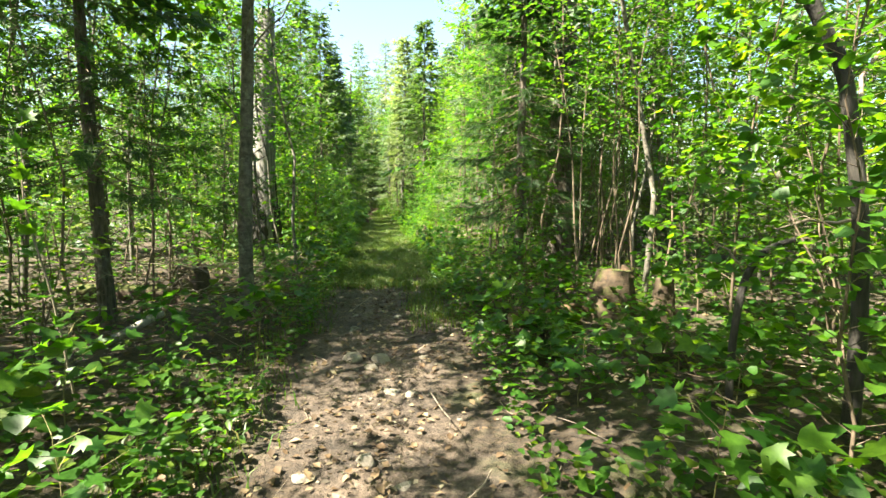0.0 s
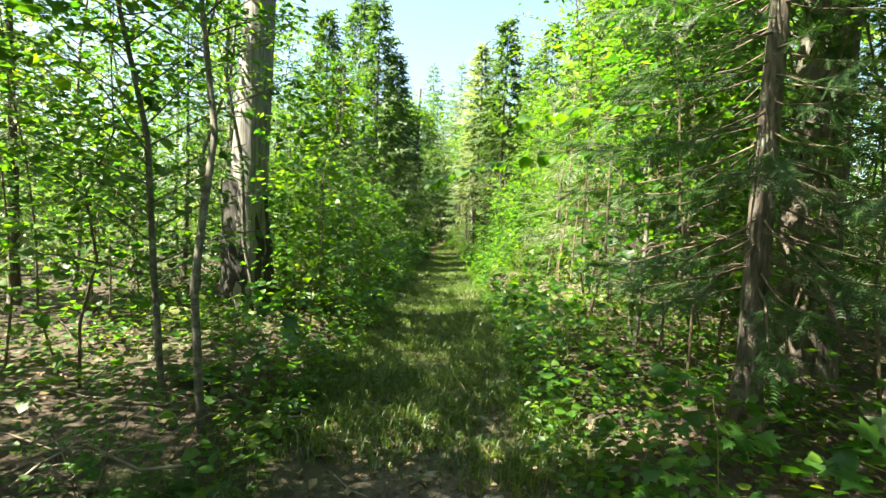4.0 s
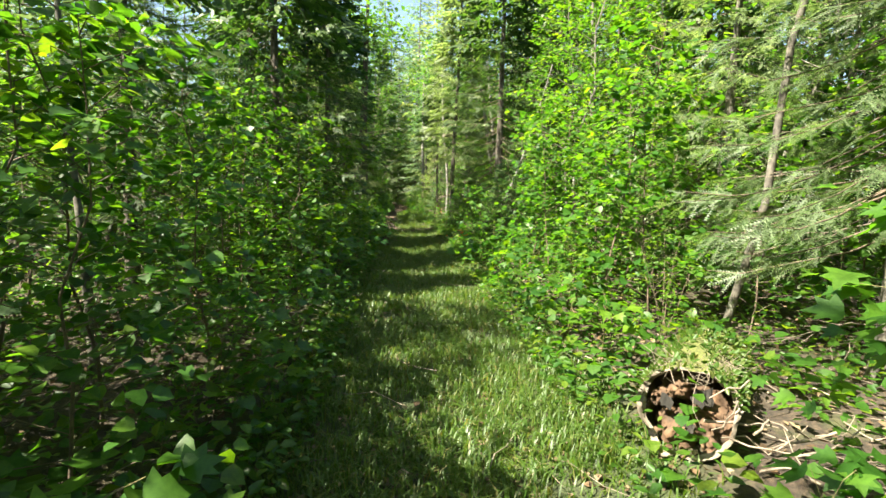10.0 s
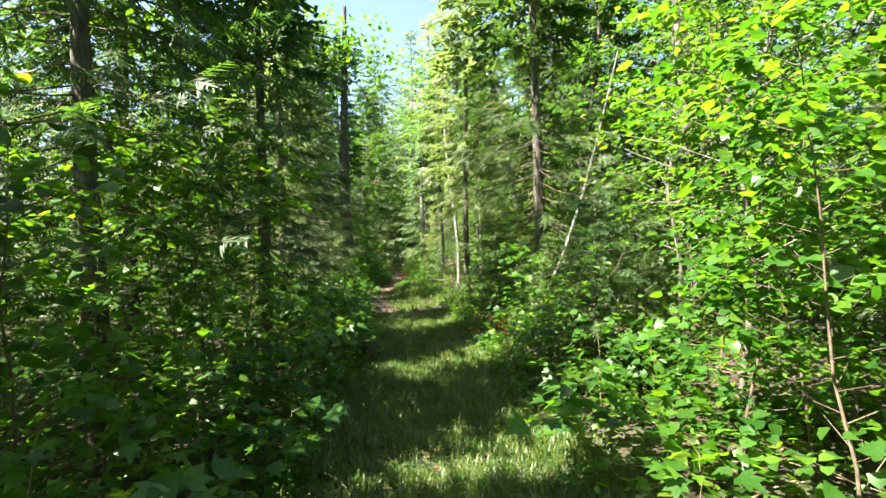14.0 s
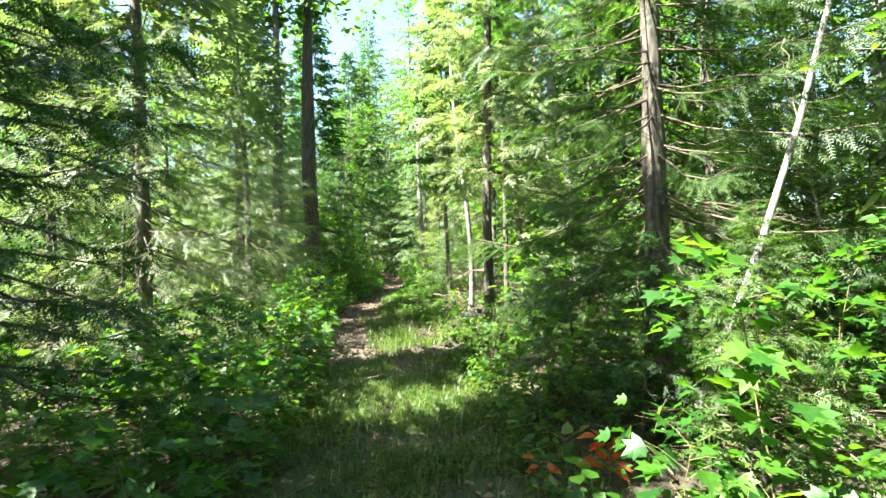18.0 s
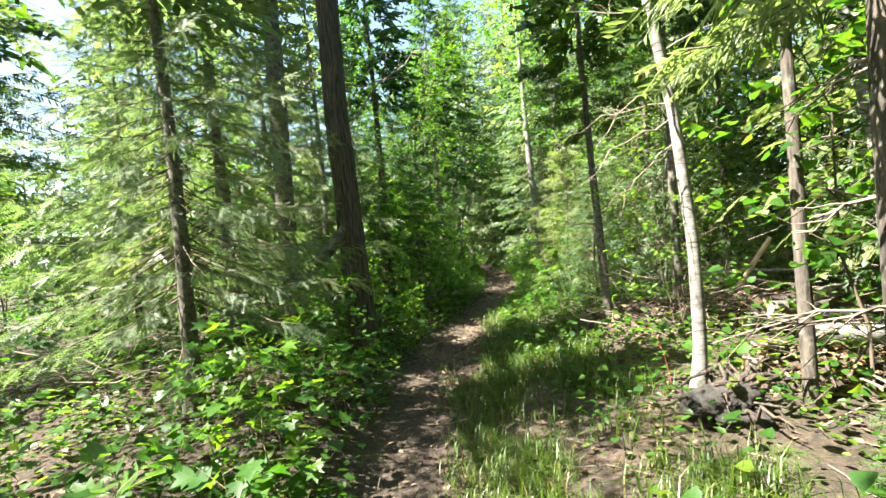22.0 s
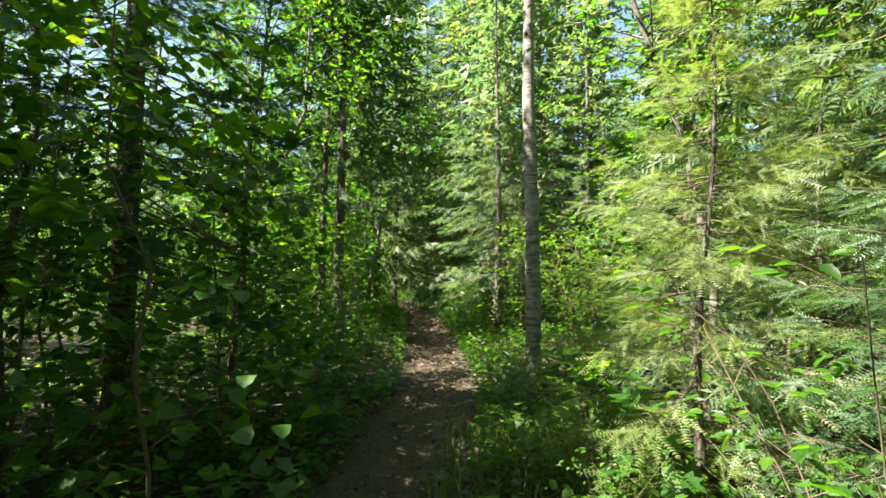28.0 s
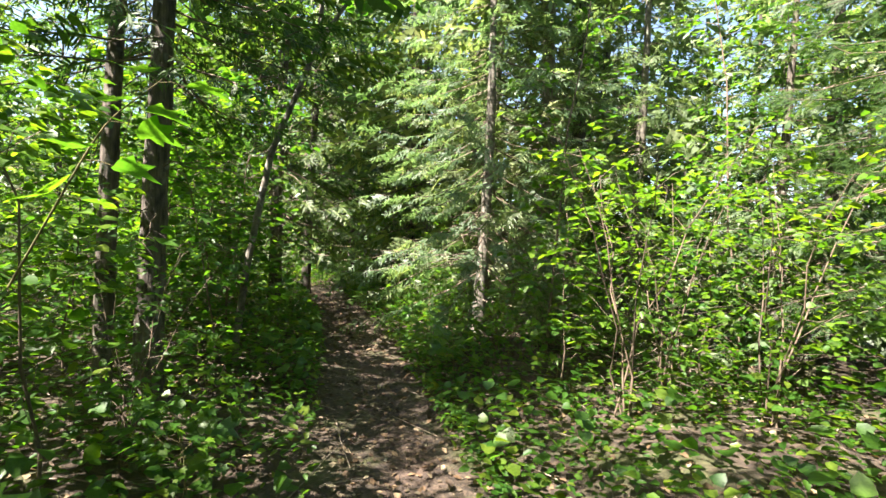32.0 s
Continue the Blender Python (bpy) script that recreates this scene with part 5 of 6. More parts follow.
def hollow_log():
    """The rotten log whose broken, half-hollow end faces the path."""
    a = np.array((-0.62, 15.5, float(ground_z(-0.62, 15.5)) + 0.22))
    root = thing("hollow_log", "rotten mossy log with pale broken rim and crumbling orange heart", "log", "", Matrix.Translation(a))
    r = np.random.default_rng(31)
    d = unit(np.array((0.5, 0.86, -0.05)))
    side = unit(np.cross(d, (0, 0, 1)))
    up = np.cross(side, d)
    n, rows = 44, 22
    ang = np.linspace(0, 2 * np.pi, n, endpoint=False)
    ca, sa = np.cos(ang), np.sin(ang)
    base = 0.25 * (1 + 0.22 * (vnoise(ca * 1.6 + 5, sa * 1.6 + 3) - 0.5) + 0.12 * (vnoise(ca * 4 + 2, sa * 4) - 0.5))
    lip = 0.16 * (vnoise(ca * 2.2 + 8, sa * 2.2) - 0.5) + 0.10 * np.clip(sa, 0, 1)

    def ring(rad, depth):
        return depth[:, None] * d + rad[:, None] * (ca[:, None] * side + 0.92 * sa[:, None] * up)

    def skin(rings):
        g, m = Geo(), len(rings)
        i = np.arange(n)
        g.add(np.array(rings).reshape(-1, 3), np.concatenate([np.stack([i + k * n, (i + 1) % n + k * n, (i + 1) % n + (k + 1) * n, i + (k + 1) * n], -1) for k in range(m - 1)]))
        return g

    shell = []
    for k in range(rows):
        s = k / (rows - 1)
        rad = base * (1 - 0.1 * s) * (1 + 0.16 * (vnoise(ca * 3 + 7, sa * 3 + s * 9) - 0.5) + 0.08 * (vnoise(ang * 6, 0 * ang + s * 14) - 0.5))
        shell.append(ring(rad, s * 1.6 + lip * (1 - s) ** 5))
    part("shell", skin(shell), MOSSY, root)
    jag = 0.05 * (vnoise(ang * 5 + 1, 0 * ang) - 0.5) + 0.03 * (r.random(n) - 0.5)
    thin = 0.93 + 0.05 * (vnoise(ca * 3, sa * 3 + 2) - 0.5)
    part("rim", skin([shell[0], ring(base * (thin + 0.03), lip - 0.01 + jag), ring(base * thin, lip + jag + 0.012), ring(base * (thin - 0.05), lip + 0.03)]), OLD_WOOD, root, "pale weathered broken rim")
    heart = []
    for q in (0.93, 0.84, 0.75, 0.66, 0.57, 0.48, 0.39, 0.3, 0.2, 0.1, 0.02):
        pit = 0.10 * vnoise(ca * q * 7 + 4, sa * q * 7 + 2) + 0.13 * np.clip(vnoise(ca * q * 4 + 1, sa * q * 4 + 6) * 4 - 2.3, 0, 1) + 0.045 * r.random(n)
        heart.append(ring(base * q, lip * q + 0.01 + pit))
    part("heart", skin(heart), ROT, root, "crumbling orange-brown heartwood")
    # solid black plugs paint the darkness of holes in the heart
    for cx, cz, rr in ((0.07, 0.08, 0.05), (-0.11, 0.03, 0.035), (0.02, -0.09, 0.03)):
        g = Geo()
        q = side * cx + up * cz
        add_tube(g, [q + 0.04 * d, q + 0.06 * d], [rr, rr * 0.8], 12, 0.3, r, True)
        part("hole", g, CHAR_OR_SHADE, root, "black plug painted as the shade inside a rotten hole")
    moss = Geo()
    m = 1500
    t, an = r.uniform(-0.03, 1.4, m), r.uniform(0.25, 2.9, m)
    keep = vnoise(t * 6 + 2, an * 3) + 0.25 * r.random(m) > 0.5
    t, an = t[keep], an[keep]
    nrm = np.cos(an)[:, None] * side + 0.92 * np.sin(an)[:, None] * up
    w = unit(nrm + 0.9 * r.standard_normal((len(t), 3)))
    strew(moss, FOLD_LEAF, t[:, None] * d + 0.262 * nrm, w, np.cross(w, r.standard_normal((len(t), 3))), r.uniform(0.02, 0.05, len(t)))
    tagged(part("moss", moss, GRASS, root, "thick green moss"), kind="stuff")
    for k in range(40):
        p0 = r.uniform(-0.02, 0.5) * d + 0.25 * (r.uniform(-0.7, 0.7) * side + 0.95 * up)
        g = Geo()
        add_tube(g, bent(p0, p0 + unit(r.standard_normal(3) * (1, 1, 0.35) - 0.5 * d - 0.15 * up) * r.uniform(0.12, 0.3), 0.04, 0.02, 5, r), 0.0022 * np.linspace(1, 0.5, 5), 3)
        part("straw", g, PALE_TWIG, root)


hollow_log()


def stump(x, y, rad, h, seed, label):
    root = thing("tree_stump", label, "stump", "", Matrix.Translation((x, y, float(ground_z(x, y)))))
    g = Geo()
    bark_tube(g, [(0, 0, -0.1), (0.02, 0, h * 0.5), (0.03, 0.02, h)], [rad * 1.25, rad, rad * 0.8], 22, 0.16, seed, 0.35, 0.05)
    part("body", g, MOSSY, root)
    t = Geo()
    r = np.random.default_rng(seed)
    for k in range(7):
        a = r.uniform(0, 6.28)
        q = np.array((0.03 + np.cos(a) * rad * 0.6, 0.02 + np.sin(a) * rad * 0.6, h - 0.06))
        sg = Geo()
        add_tube(sg, [q, q + (0, 0, r.uniform(0.03, 0.09)) + r.standard_normal(3) * 0.03], [rad * 0.35, rad * 0.1], 6, 0.15, r, True)
        part("splinter", sg, ROT, root)


stump(1.85, 5.45, 0.24, 0.52, 41, "mossy rotten tree stump with splintered top")
stump(2.3, 5.2, 0.11, 0.45, 42, "small mossy broken stump")
stump(-3.3, 6.5, 0.22, 0.4, 43, "rotten red-brown stump under dead twigs")


def root_clump(x, y):
    """The torn dark root mass at the foot of the grey birch."""
    root = thing("root_clump", "torn dark root mass with earth at the foot of a birch", "roots", "", Matrix.Translation((x, y, float(ground_z(x, y)))))
    r = np.random.default_rng(44)
    bm = bmesh.new()
    bmesh.ops.create_icosphere(bm, subdivisions=4, radius=1.0)
    for v in bm.verts:
        q = v.co * 1.6
        v.co *= 1 + 0.5 * noise.noise(q) + 0.35 * noise.noise(q * 3.1) + 0.2 * noise.noise(q * 8)
        v.co = Vector((v.co.x * 0.26, v.co.y * 0.2, v.co.z * 0.17 + 0.06))
    me = bpy.data.meshes.new("earth")
    bm.to_mesh(me)
    bm.free()
    me.materials.append(CHAR_OR_SHADE)
    for p in me.polygons:
        p.use_smooth = True
    new("earth", me).parent = root
    for _ in range(26):
        a = r.uniform(0, 6.28)
        ln = r.uniform(0.25, 0.75)
        g = Geo()
        p = bent((0, 0, r.uniform(0.05, 0.25)), (np.cos(a) * ln, np.sin(a) * ln * 0.8, r.uniform(-0.05, 0.35)), r.uniform(-0.12, 0.1), 0.03, 8, r)
        add_tube(g, p, r.uniform(0.012, 0.03) * np.linspace(1, 0.2, 8), 6, 0.08, r)
        part("root", g, DARK_BARK, root)


root_clump(-2.5, 31.75)
stump(-3.75, 24.7, 0.1, 0.22, 45, "small rotten stump among green leaves")

gz = lambda x, y, up=0.0: (x, y, float(ground_z(x, y)) + up)
log("fallen_log", "broken brown log lying beside the path", gz(0.72, 5.25, 0.08), gz(1.6, 5.45, 0.1), 0.085, 0.075, ROT, 51)
log("fallen_log", "old mossy log half sunk in leaves", gz(-4.6, 6.3, 0.1), gz(-1.9, 6.7, 0.08), 0.11, 0.08, MOSSY, 52, False)
log("pale_stick", "short pale barkless log leaning in the leaves", gz(-2.55, 4.5, 0.22), gz(-2.85, 4.1, 0.02), 0.032, 0.036, SNAG_WOOD, 53)
log("leaning_log", "lichen-covered log propped against a big trunk", gz(-6.1, 33.5, 1.62), gz(-6.85, 33.3, 0.55), 0.07, 0.085, GREY_BARK, 54, False)
log("mossy_log", "long mossy log lying under bushes", gz(-4.6, 10.6, 0.08), gz(-2.4, 11.4, 0.06), 0.10, 0.08, MOSSY, 55, False)
log("mossy_log", "mossy log lying in shade beside the path", gz(-3.25, 12.3, 0.04), gz(-2.5, 14.6, 0.02), 0.10, 0.075, MOSSY, 57, False)
log("rotten_log", "rotten log among dry stems", gz(0.3, 13.9, 0.08), gz(1.9, 14.4, 0.08), 0.13, 0.1, MOSSY, 56)
for k, (x0, y0, z0, x1, y1, z1, ra) in enumerate(((-1.95, 32.9, 0.10, -0.4, 33.5, 0.12, 0.10), (-1.75, 32.7, 0.28, -0.3, 33.2, 0.34, 0.085), (-1.6, 33.2, 0.30, -0.1, 33.9, 0.34, 0.08), (-1.55, 32.3, 0.08, -0.5, 32.2, 0.1, 0.11),
                                                (-1.4, 32.6, 0.46, -0.2, 33.3, 0.5, 0.07), (-2.15, 34.0, 0.25, -0.7, 34.3, 0.42, 0.045), (-2.2, 34.5, 0.5, -0.9, 34.2, 0.55, 0.03))):
    log("pile_log", "weathered log in a pile of brushwood", gz(x0 + 0.3, y0 + 1.4, z0), gz(x1 + 0.3, y1 + 1.4, z1), ra, ra * 0.85, (SNAG_WOOD, GREY_BARK, DARK_BARK)[k % 3], 60 + k)
log("broken_pole", "pale broken branch standing out of the brushwood", gz(-1.5, 35.2, 0.3), gz(-1.05, 35.1, 1.05), 0.032, 0.028, CUT, 70)


def brush(x, y, n, spread, top, seed, mat, label, long=1.0):
    """A heap of dead sticks, each one a part."""
    r = np.random.default_rng(seed)
    root = thing("brush_heap", label, "brushwood", "brush heaps", Matrix.Translation(gz(x, y)))
    for _ in range(n):
        a, b = r.uniform(0, 6.28), r.uniform(-0.35, 0.5)
        c = np.array((r.standard_normal() * spread, r.standard_normal() * spread * 0.7, r.uniform(0.0, top)))
        ln = long * r.uniform(0.35, 1.2)
        d = np.array((np.cos(a), np.sin(a), b * 0.6)) * ln * 0.5
        g = Geo()
        p = bent(c - d, c + d, r.uniform(-0.1, 0.1), 0.03 * ln, 6, r)
        p[:, 2] = np.maximum(p[:, 2], 0.01)
        add_tube(g, p, r.uniform(0.003, 0.009) * np.linspace(1, 0.4, 6), 4)
        part("stick", g, mat, root)


def mound(x, y, sx, sy, h, seed, label):
    """A low heap of earth, bark and rotten leaves."""
    root = thing("debris_heap", label, "debris heap", "debris heaps", Matrix.Translation(gz(x, y)))
    n = 46
    u, w = np.meshgrid(np.linspace(-1, 1, n), np.linspace(-1, 1, n))
    q = np.clip(1 - (u ** 2 + w ** 2), 0, 1)
    px, py = x + u * sx, y + w * sy
    z = h * np.sqrt(q) * (0.45 + 0.8 * vnoise(px * 2.2, py * 2.2 + seed)) + 0.12 * (vnoise(px * 8, py * 8 + seed) - 0.4) * np.sqrt(q) + 0.05 * (vnoise(px * 23, py * 23) - 0.5) * q - 0.05
    z += ground_z(px, py) - float(ground_z(x, y))
    i, j = np.meshgrid(np.arange(n - 1), np.arange(n - 1), indexing="ij")
    a = (i * n + j).ravel()
    v = np.stack([u * sx, w * sy, z], -1).reshape(-1, 3)
    part("earth", Geo().add(v, np.stack([a, a + 1, a + n + 1, a + n], -1)), HEAP_EARTH, root)
    r = np.random.default_rng(seed)
    k = r.choice(n * n, 1300)
    k = k[q.reshape(-1)[k] > 0.05]
    g = Geo()
    strew(g, FOLD_LEAF, v[k] + (0, 0, 0.012) + r.standard_normal((len(k), 3)) * 0.015, rand_dir(r, len(k), 0.0, 0.5), np.c_[r.standard_normal((len(k), 2)) * 0.6, np.ones(len(k))], r.uniform(0.03, 0.09, len(k)))
    tagged(part("dead_leaves", g, LITTER, root), kind="stuff")
    for _ in range(44):
        k = r.integers(n * n)
        if q.reshape(-1)[k] < 0.1:
            continue
        d = unit(r.standard_normal(3) * (1, 1, 0.3)) * r.uniform(0.08, 0.3)
        g = Geo()
        add_tube(g, bent(v[k] - d + (0, 0, 0.03), v[k] + d + (0, 0, 0.05), 0.02, 0.02, 5, r), r.uniform(0.006, 0.02) * np.linspace(1, 0.6, 5), 5, 0.1, r, True)
        part("broken_branch", g, (DARK_BARK, PALE_TWIG, OLD_WOOD)[r.integers(3)], root)


mound(-2.45, 35.0, 0.95, 0.9, 0.34, 91, "heap of dark earth and broken wood beside the path")
mound(-1.3, 35.4, 1.1, 1.0, 0.45, 92, "heap of earth and rotting wood under logs")
mound(-1.55, 32.5, 0.8, 0.5, 0.36, 93, "dark heap of torn roots and earth by a birch")
brush(-2.3, 34.9, 44, 0.5, 0.5, 94, PALE_TWIG, "tangle of dead branches on a debris heap", 0.8)
brush(-1.5, 32.5, 34, 0.45, 0.45, 95, TWIG, "dark tangle of branches beside a birch", 0.8)
brush(-3.1, 6.3, 60, 0.65, 0.55, 81, PALE_TWIG, "tangled heap of dead reddish sticks")
brush(-4.3, 4.4, 26, 0.7, 0.35, 82, TWIG, "loose heap of fallen branches")
brush(-2.6, 34.2, 34, 0.4, 0.3, 90, PALE_TWIG, "low heap of broken twigs beside the path", 0.7)
brush(-1.4, 35.0, 60, 0.65, 0.6, 83, PALE_TWIG, "grey heap of cut branches beside the path")
brush(-7.3, 31.8, 40, 0.8, 0.5, 84, PALE_TWIG, "heap of dead branches under spruces", 1.2)
brush(0.5, 13.5, 26, 0.4, 0.35, 85, PALE_TWIG, "dry pale stems and broken twigs", 0.7)
brush(0.85, 15.0, 60, 0.3, 0.4, 96, PALE_TWIG, "heap of dry pale stalks and straw in the sun", 0.6)
brush(0.05, 15.1, 30, 0.3, 0.3, 97, PALE_TWIG, "dry pale stalks beside a rotten log", 0.55)
brush(1.9, 3.3, 26, 0.5, 0.25, 86, TWIG, "dead brown branches lying on the ground")
brush(-0.7, 25.6, 30, 0.6, 0.4, 87, TWIG, "fallen dark branches under young firs")
brush(1.2, 11.7, 26, 0.6, 0.4, 88, TWIG, "dark dead twigs under saplings")
brush(-2.9, 46.0, 26, 0.6, 0.4, 89, PALE_TWIG, "dry twigs beneath a shrub")


def rock_mesh(seed, name="stone"):
    bm = bmesh.new()
    bmesh.ops.create_icosphere(bm, subdivisions=3, radius=1.0)
    for v in bm.verts:
        q = v.co * 1.3 + Vector((seed * 3.1, seed * 1.7, 0))
        v.co *= 1 + 0.4 * noise.noise(q) + 0.25 * noise.noise(q * 2.6) + 0.1 * noise.noise(q * 7)
        for ax in (Vector((0.9, 0.3, 0.3)), Vector((-0.6, 0.7, 0.4)), Vector((0.1, -0.8, 0.6)), Vector((0.1, 0.2, 0.95)), Vector((-0.7, -0.6, 0.3))):
            ax = ax.normalized()
            over = v.co.dot(ax) - 0.62
            if over > 0:
                v.co -= ax * over * 0.92
    me = bpy.data.meshes.new(name)
    bm.to_mesh(me)
    bm.free()
    me.materials.append(STONE)
    for p in me.polygons:
        p.use_smooth = True
    return me


ROCKS = [rock_mesh(k) for k in range(5)]


def stone(x, y, sx, sy, sz, k, label, sink=0.35, turn=0.0):
    ob = tagged(new("stone", ROCKS[k % 5]), label, "stone", "stones on the path")
    ob.matrix_world = Matrix.Translation(gz(x, y, sz * (1 - 2 * sink))) @ Euler((0.1, 0.05, turn)).to_matrix().to_4x4() @ Matrix.Diagonal((sx, sy, sz, 1))


stone(-0.43, 2.68, 0.06, 0.05, 0.045, 0, "pale rounded stone on the bare path", 0.2)
stone(-0.56, 4.45, 0.11, 0.08, 0.075, 1, "pale stone patched with moss in the path", 0.25)
stone(-0.80, 4.40, 0.10, 0.07, 0.06, 2, "dark stone patched with moss in the path", 0.25)
stone(-0.62, 4.25, 0.07, 0.05, 0.03, 3, "small pale stone in the path", 0.25)
r9 = np.random.default_rng(9)
for k in range(40):
    yy = r9.uniform(1.5, 9.5) if k < 34 else r9.uniform(9.5, 15)
    xx = float(trail(yy)) + r9.normal(0, 0.33)
    q = r9.uniform(0.018, 0.06)
    stone(xx, yy, q * r9.uniform(0.9, 1.6), q, q * 0.35, k, "half-buried flat stone in the path", 0.42, r9.uniform(0, 6.28))


# ---- leaves that hang near the walker ----
def leafy_twig(name, label, pts, pairs, size, shape, mat, wood, seed, rad=0.004, category="twig", droop=0.4):
    """A twig whose leaves are each a part."""
    r = np.random.default_rng(seed)
    root = thing(name, label, category, "", Matrix.Translation(pts[0]))
    line = np.array(pts, float) - np.array(pts[0])
    g = Geo()
    s = np.linspace(0, 1, 14)
    fine = along(line, s)
    for _ in range(2):
        fine[1:-1] = (fine[:-2] + 2 * fine[1:-1] + fine[2:]) / 4
    add_tube(g, fine, rad * np.linspace(1, 0.3, 14), 5)
    part("twig", g, wood, root)
    big = subdivided(shape)
    for k in range(pairs):
        q = 0.2 + 0.8 * (k + r.uniform(0.1, 0.9)) / pairs
        p = along(fine, np.array([min(q, 1.0)]))[0]
        d = unit(along(fine, np.array([min(q + 0.05, 1.0)]))[0] - along(fine, np.array([q - 0.1]))[0])
        for sg in (-1, 1):
            w = unit(d * 0.5 + sg * np.cross(d, (0, 0, 1)) * r.uniform(0.5, 1.1) + np.array((0, 0, -droop * r.uniform(0.4, 1.4))))
            st = p + w * size * r.uniform(0.3, 0.6)
            lg = Geo()
            strew(lg, big, [st], [w], [(r.standard_normal() * 0.35, r.standard_normal() * 0.35, 1)], [size * r.uniform(0.7, 1.2)])
            leaf = part("leaf", lg, mat, root)
            pg = Geo()
            add_tube(pg, [p, (p + st) / 2 + (0, 0, 0.006), st], 0.0013, 3)
            part("petiole", pg, wood, leaf)
    return root


def subdivided(shape):
    """The same leaf with a finer, gently rippled blade."""
    v, f = shape
    f = np.array(f)
    mids, tri, pts = {}, [], [tuple(p) for p in v]

    def mid(a, b):
        key = (min(a, b), max(a, b))
        if key not in mids:
            m = (v[a] + v[b]) / 2
            pts.append((m[0], m[1], m[2] + 0.02 * math.sin(23 * m[0] + 17 * m[1])))
            mids[key] = len(pts) - 1
        return mids[key]

    for a, b, c in f[:, :3]:
        ab, bc, ca = mid(a, b), mid(b, c), mid(c, a)
        tri += [[a, ab, ca], [ab, b, bc], [ca, bc, c], [ab, bc, ca]]
    return np.array(pts), np.array(tri)


leafy_twig("maple_twig", "maple twig with broad leaves hanging over the path", [(0.75, 8.7, 2.05), (0.1, 8.85, 2.12), (-0.6, 8.95, 2.02), (-1.05, 8.95, 1.86)], 12, 0.11, ROUND_LEAF, MAPLE, TWIG, 101)
leafy_twig("maple_twig", "maple twig with broad leaves above the path", [(0.9, 8.9, 2.5), (0.2, 9.0, 2.5), (-0.5, 9.2, 2.38)], 10, 0.12, ROUND_LEAF, MAPLE, TWIG, 102)
leafy_twig("maple_twig", "drooping leafy twig close beside the path", [(-2.7, 12.9, 1.5), (-2.35, 12.7, 1.75), (-2.2, 12.45, 1.75), (-2.12, 12.35, 1.6)], 6, 0.12, ROUND_LEAF, MAPLE, TWIG, 103)
leafy_twig("maple_twig", "low twig with large soft green leaves", [(-2.6, 12.6, 0.7), (-2.25, 12.45, 1.1), (-2.15, 12.3, 1.22), (-2.05, 12.2, 1.18)], 5, 0.15, ROUND_LEAF, MAPLE, STEM, 104)
leafy_twig("hazel_twig", "leafy twig leaning out of dark bushes", [(-3.7, 18.1, 0.9), (-3.3, 17.9, 1.25), (-3.0, 17.75, 1.3)], 6, 0.13, OVATE_LEAF, SHRUB, STEM, 105)
leafy_twig("willow_twig", "arching twig with long oval leaves", [(-3.6, 35.5, 0.5), (-3.72, 35.45, 1.3), (-3.95, 35.4, 1.75), (-4.3, 35.4, 2.0)], 13, 0.10, OVATE_LEAF, SHRUB, TWIG, 106)
leafy_twig("willow_twig", "low arching twig with long oval leaves", [(-3.55, 35.6, 0.7), (-3.8, 35.6, 1.35), (-4.15, 35.55, 1.48)], 10, 0.09, OVATE_LEAF, SHRUB, TWIG, 107)
leafy_twig("maple_twig", "maple twig with pale upturned leaves", [(-6.9, 41.5, 0.6), (-6.6, 41.4, 0.95), (-6.35, 41.3, 1.0)], 5, 0.13, MAPLE_LEAF, MAPLE, RED_STEM, 108)
leafy_twig("maple_twig", "green maple twig beside the path", [(-6.8, 41.9, 1.3), (-6.5, 41.8, 1.75), (-6.3, 41.7, 1.85)], 5, 0.12, MAPLE_LEAF, MAPLE, STEM, 109)
leafy_twig("maple_seedling", "young maple with red stalk and two bright leaves", [gz(-2.75, 32.55), gz(-2.8, 32.5, 0.3), gz(-2.92, 32.45, 0.62)], 2, 0.12, MAPLE_LEAF, MAPLE, RED_STEM, 110)
leafy_twig("red_plant", "small plant with withered red-orange leaves", [gz(-1.83, 25.6), gz(-1.84, 25.56, 0.14), gz(-1.86, 25.52, 0.3)], 9, 0.12, OVATE_LEAF, RED_LEAF, RED_STEM, 111)
leafy_twig("red_plant", "small plant with withered red-orange leaves", [gz(-2.2, 25.7), gz(-2.21, 25.66, 0.1), gz(-2.23, 25.62, 0.2)], 4, 0.09, OVATE_LEAF, RED_LEAF, RED_STEM, 112)
leafy_twig("maple_sapling", "pale-stemmed maple sapling with few lobed leaves", [gz(-2.35, 3.1), gz(-2.4, 3.05, 0.7), gz(-2.5, 3.0, 1.25), gz(-2.45, 3.0, 1.75)], 8, 0.11, MAPLE_LEAF, MAPLE, PALE_TWIG, 113, 0.009, "sapling")
leafy_twig("maple_sapling", "slim maple sapling with bright upper leaves", [gz(-5.75, 34.9), gz(-5.8, 34.9, 0.8), gz(-5.85, 34.9, 1.6), gz(-5.9, 34.85, 2.3)], 14, 0.12, MAPLE_LEAF, MAPLE, STEM, 114, 0.009, "sapling")


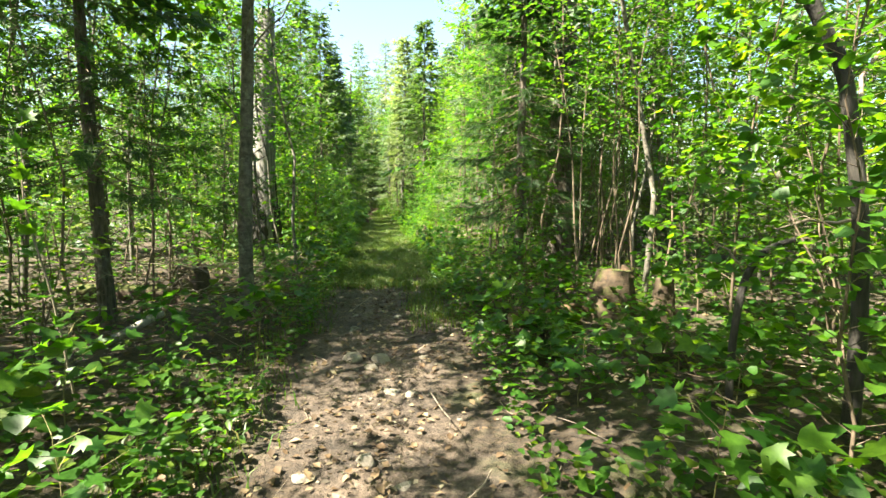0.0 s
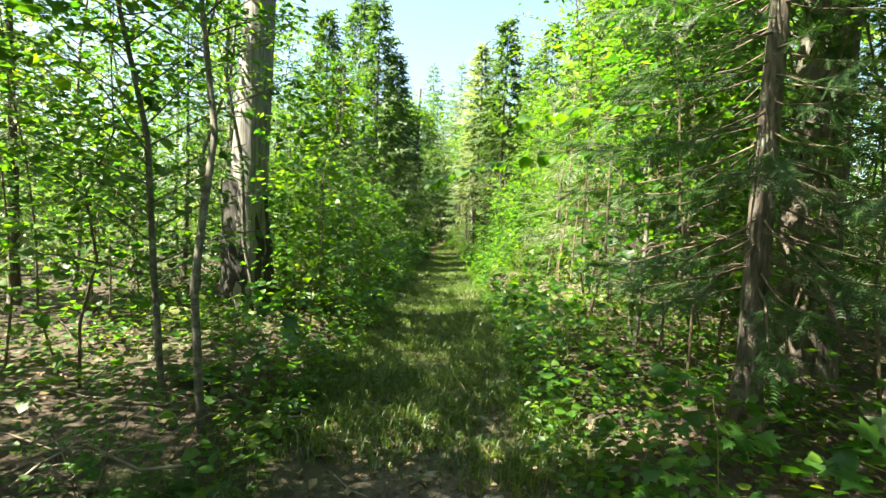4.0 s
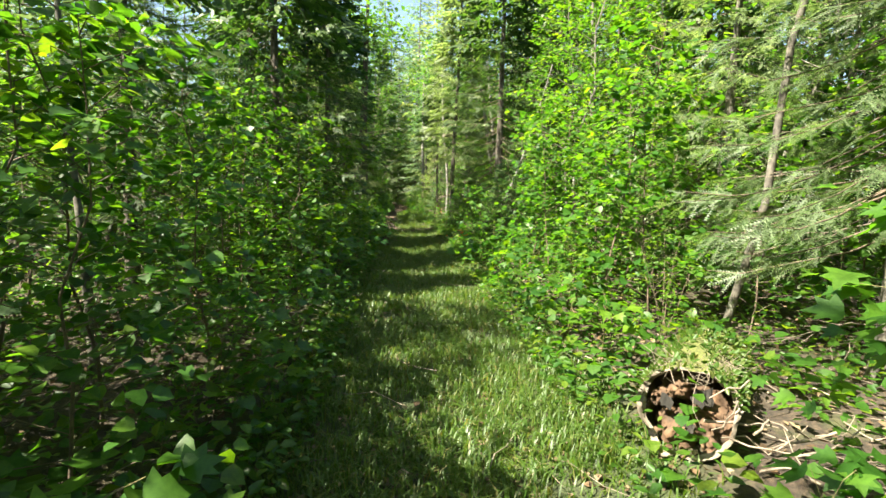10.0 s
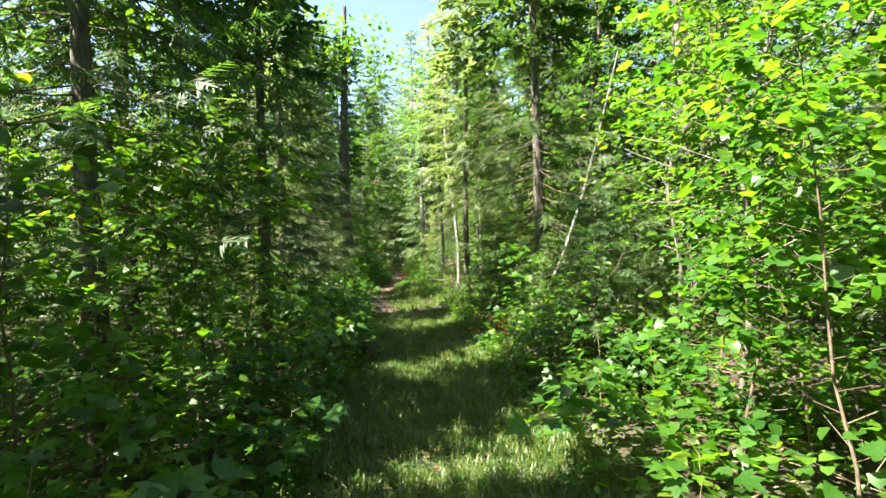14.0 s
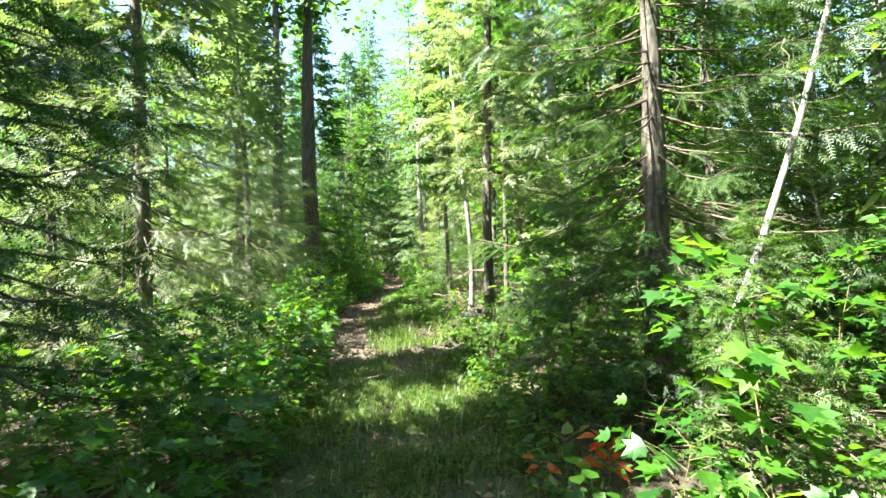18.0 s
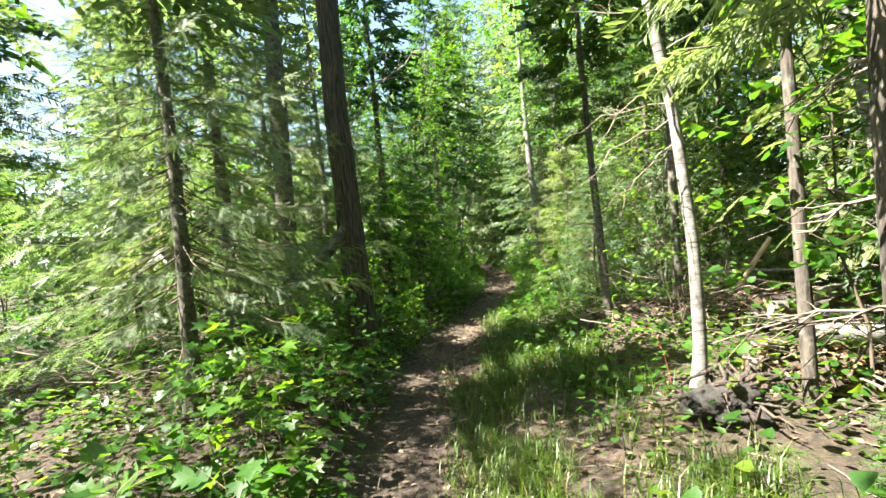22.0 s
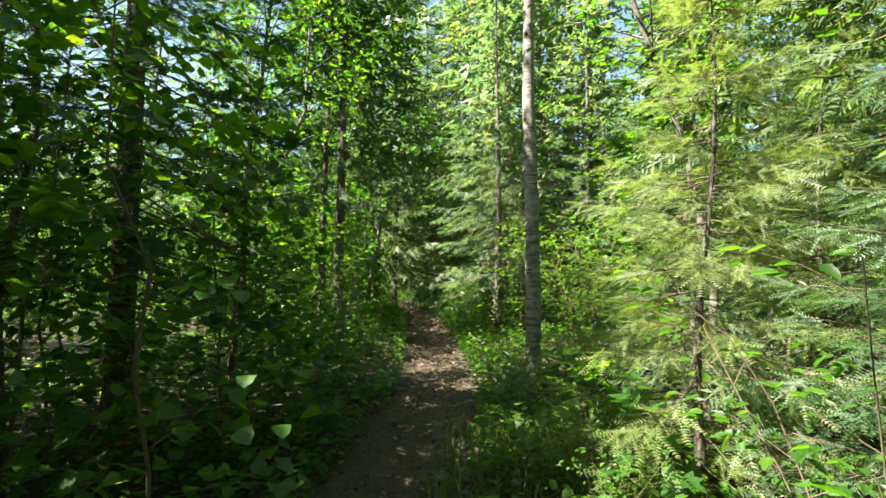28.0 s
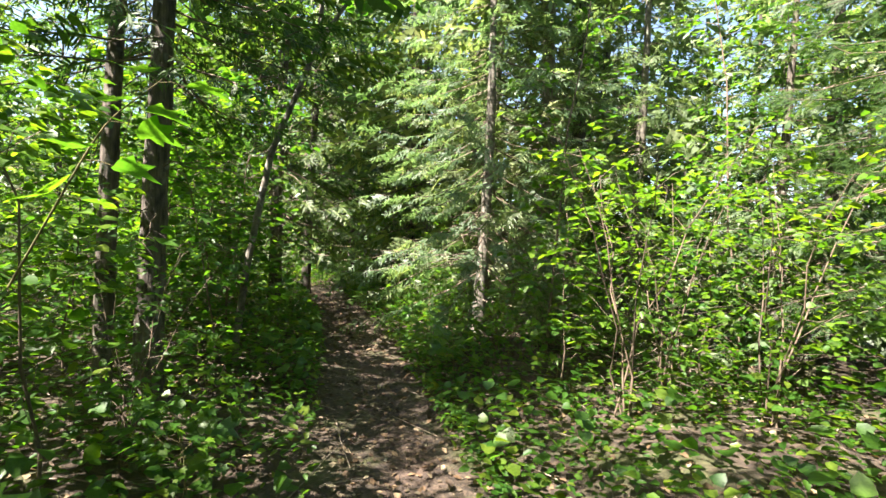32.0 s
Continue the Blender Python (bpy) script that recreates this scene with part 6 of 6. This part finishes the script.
# out of view behind the start; added only to shade the first metres
forest_tree("overhanging_maple", "unseen maple added so that its crown shades the path", -2.3, -0.7, [(0, 0, 0), (0.1, 0.2, 1.5), (0.4, 0.9, 3.0), (0.9, 2.0, 4.6)], [0.06, 0.055, 0.045, 0.02], GREY_BARK, 61, 0.04, 0.3, [((0.4, 0.9, 3.0), (1.6, 2.0, 4.3), 0.02), ((0.7, 1.5, 4.0), (0.3, 2.9, 4.8), 0.02)],
            [(1.0, 2.4, 4.7, 1.1, 300, 0.14), (0.2, 2.9, 4.8, 1.0, 260, 0.14), (1.7, 2.0, 4.5, 1.0, 260, 0.14), (0.9, 3.5, 4.8, 1.0, 260, 0.14)])

# ---- unseen trees added behind the start, whose shade falls on the path ----
for x, y, s in ((-1.7, -2.6, 0.9), (1.6, -1.8, 0.8), (0.6, -4.0, 0.9)):
    plant(poles[int(10 * s) % 4], x, y, 3 * x, s)


leafy_twig("maple_twig", "low maple twig with broad green leaves", [gz(-1.8, 5.0), gz(-1.72, 4.9, 0.5), gz(-1.6, 4.8, 0.85)], 5, 0.13, MAPLE_LEAF, MAPLE, STEM, 115)
leafy_twig("maple_twig", "low maple twig leaning out of the brush", [gz(-2.0, 5.3), gz(-1.9, 5.2, 0.4), gz(-1.75, 5.2, 0.65)], 5, 0.12, MAPLE_LEAF, MAPLE, STEM, 116)
leafy_twig("maple_twig", "bright maple twig beside the path", [gz(-3.65, 38.0), gz(-3.8, 37.9, 0.4), gz(-4.0, 37.8, 0.7)], 6, 0.13, MAPLE_LEAF, MAPLE, STEM, 117)
leafy_twig("maple_twig", "pale green maple twig beside the path", [gz(-3.7, 36.3), gz(-3.85, 36.3, 0.6), gz(-4.0, 36.25, 1.0)], 7, 0.12, MAPLE_LEAF, MAPLE, STEM, 118)


# ---- ferns ----
def fern(seed):
    r = np.random.default_rng(seed)
    root = thing("fern", "fresh green fern with arching fronds", "fern", "ferns")
    for k in range(7):
        a = k * 0.9 + r.uniform(-0.3, 0.3)
        ln = r.uniform(0.35, 0.6)
        out = np.array((np.cos(a), np.sin(a), 0))
        s = np.linspace(0, 1, 16)
        line = out * (s * ln)[:, None] + np.c_[np.zeros((16, 2)), ln * (0.75 * s - 0.55 * s ** 2.2)]
        g = Geo()
        add_tube(g, line[::3], 0.0025, 3)
        sd = np.array((-np.sin(a), np.cos(a), 0))
        for sg in (-1, 1):
            w = np.sin(np.clip(s * 1.1, 0, 1) * np.pi * 0.92 + 0.2)[1:] * 0.16 * ln / 0.5
            strew(g, FOLD_LEAF, line[1:], np.tile(sg * sd + out * 0.5, (15, 1)), np.tile((0.0, 0.0, 1.0), (15, 1)), w)
        part("frond", g, HERB, root)
    return root


FERN = [fern(k) for k in range(2)]
for k, (x, y, s) in enumerate(((-0.9, 22.6, 1.0), (-0.5, 22.9, 0.9), (-1.2, 23.0, 0.8), (0.9, 4.3, 0.7), (1.15, 4.9, 0.8), (0.6, 9.9, 0.6), (-2.9, 8.7, 0.7), (-1.9, 6.9, 0.5), (-1.0, 24.2, 0.8), (-0.2, 21.6, 0.9))):
    plant(FERN[k % 2], x, y, k * 1.3, s)


# ---- what was never planted goes ----
for proto in low_maples + mid_maples + big_maples + shrubs + poles + small_firs + firs + pale_firs + wood_firs + wood_maples + wood_bushes + stems + canopy + FERN + [near_fir, near_spruce, fresh_fir, slim_fir, full_fir]:
    if proto not in PLANTED:
        for child in list(proto.children_recursive) + [proto]:
            bpy.data.objects.remove(child)
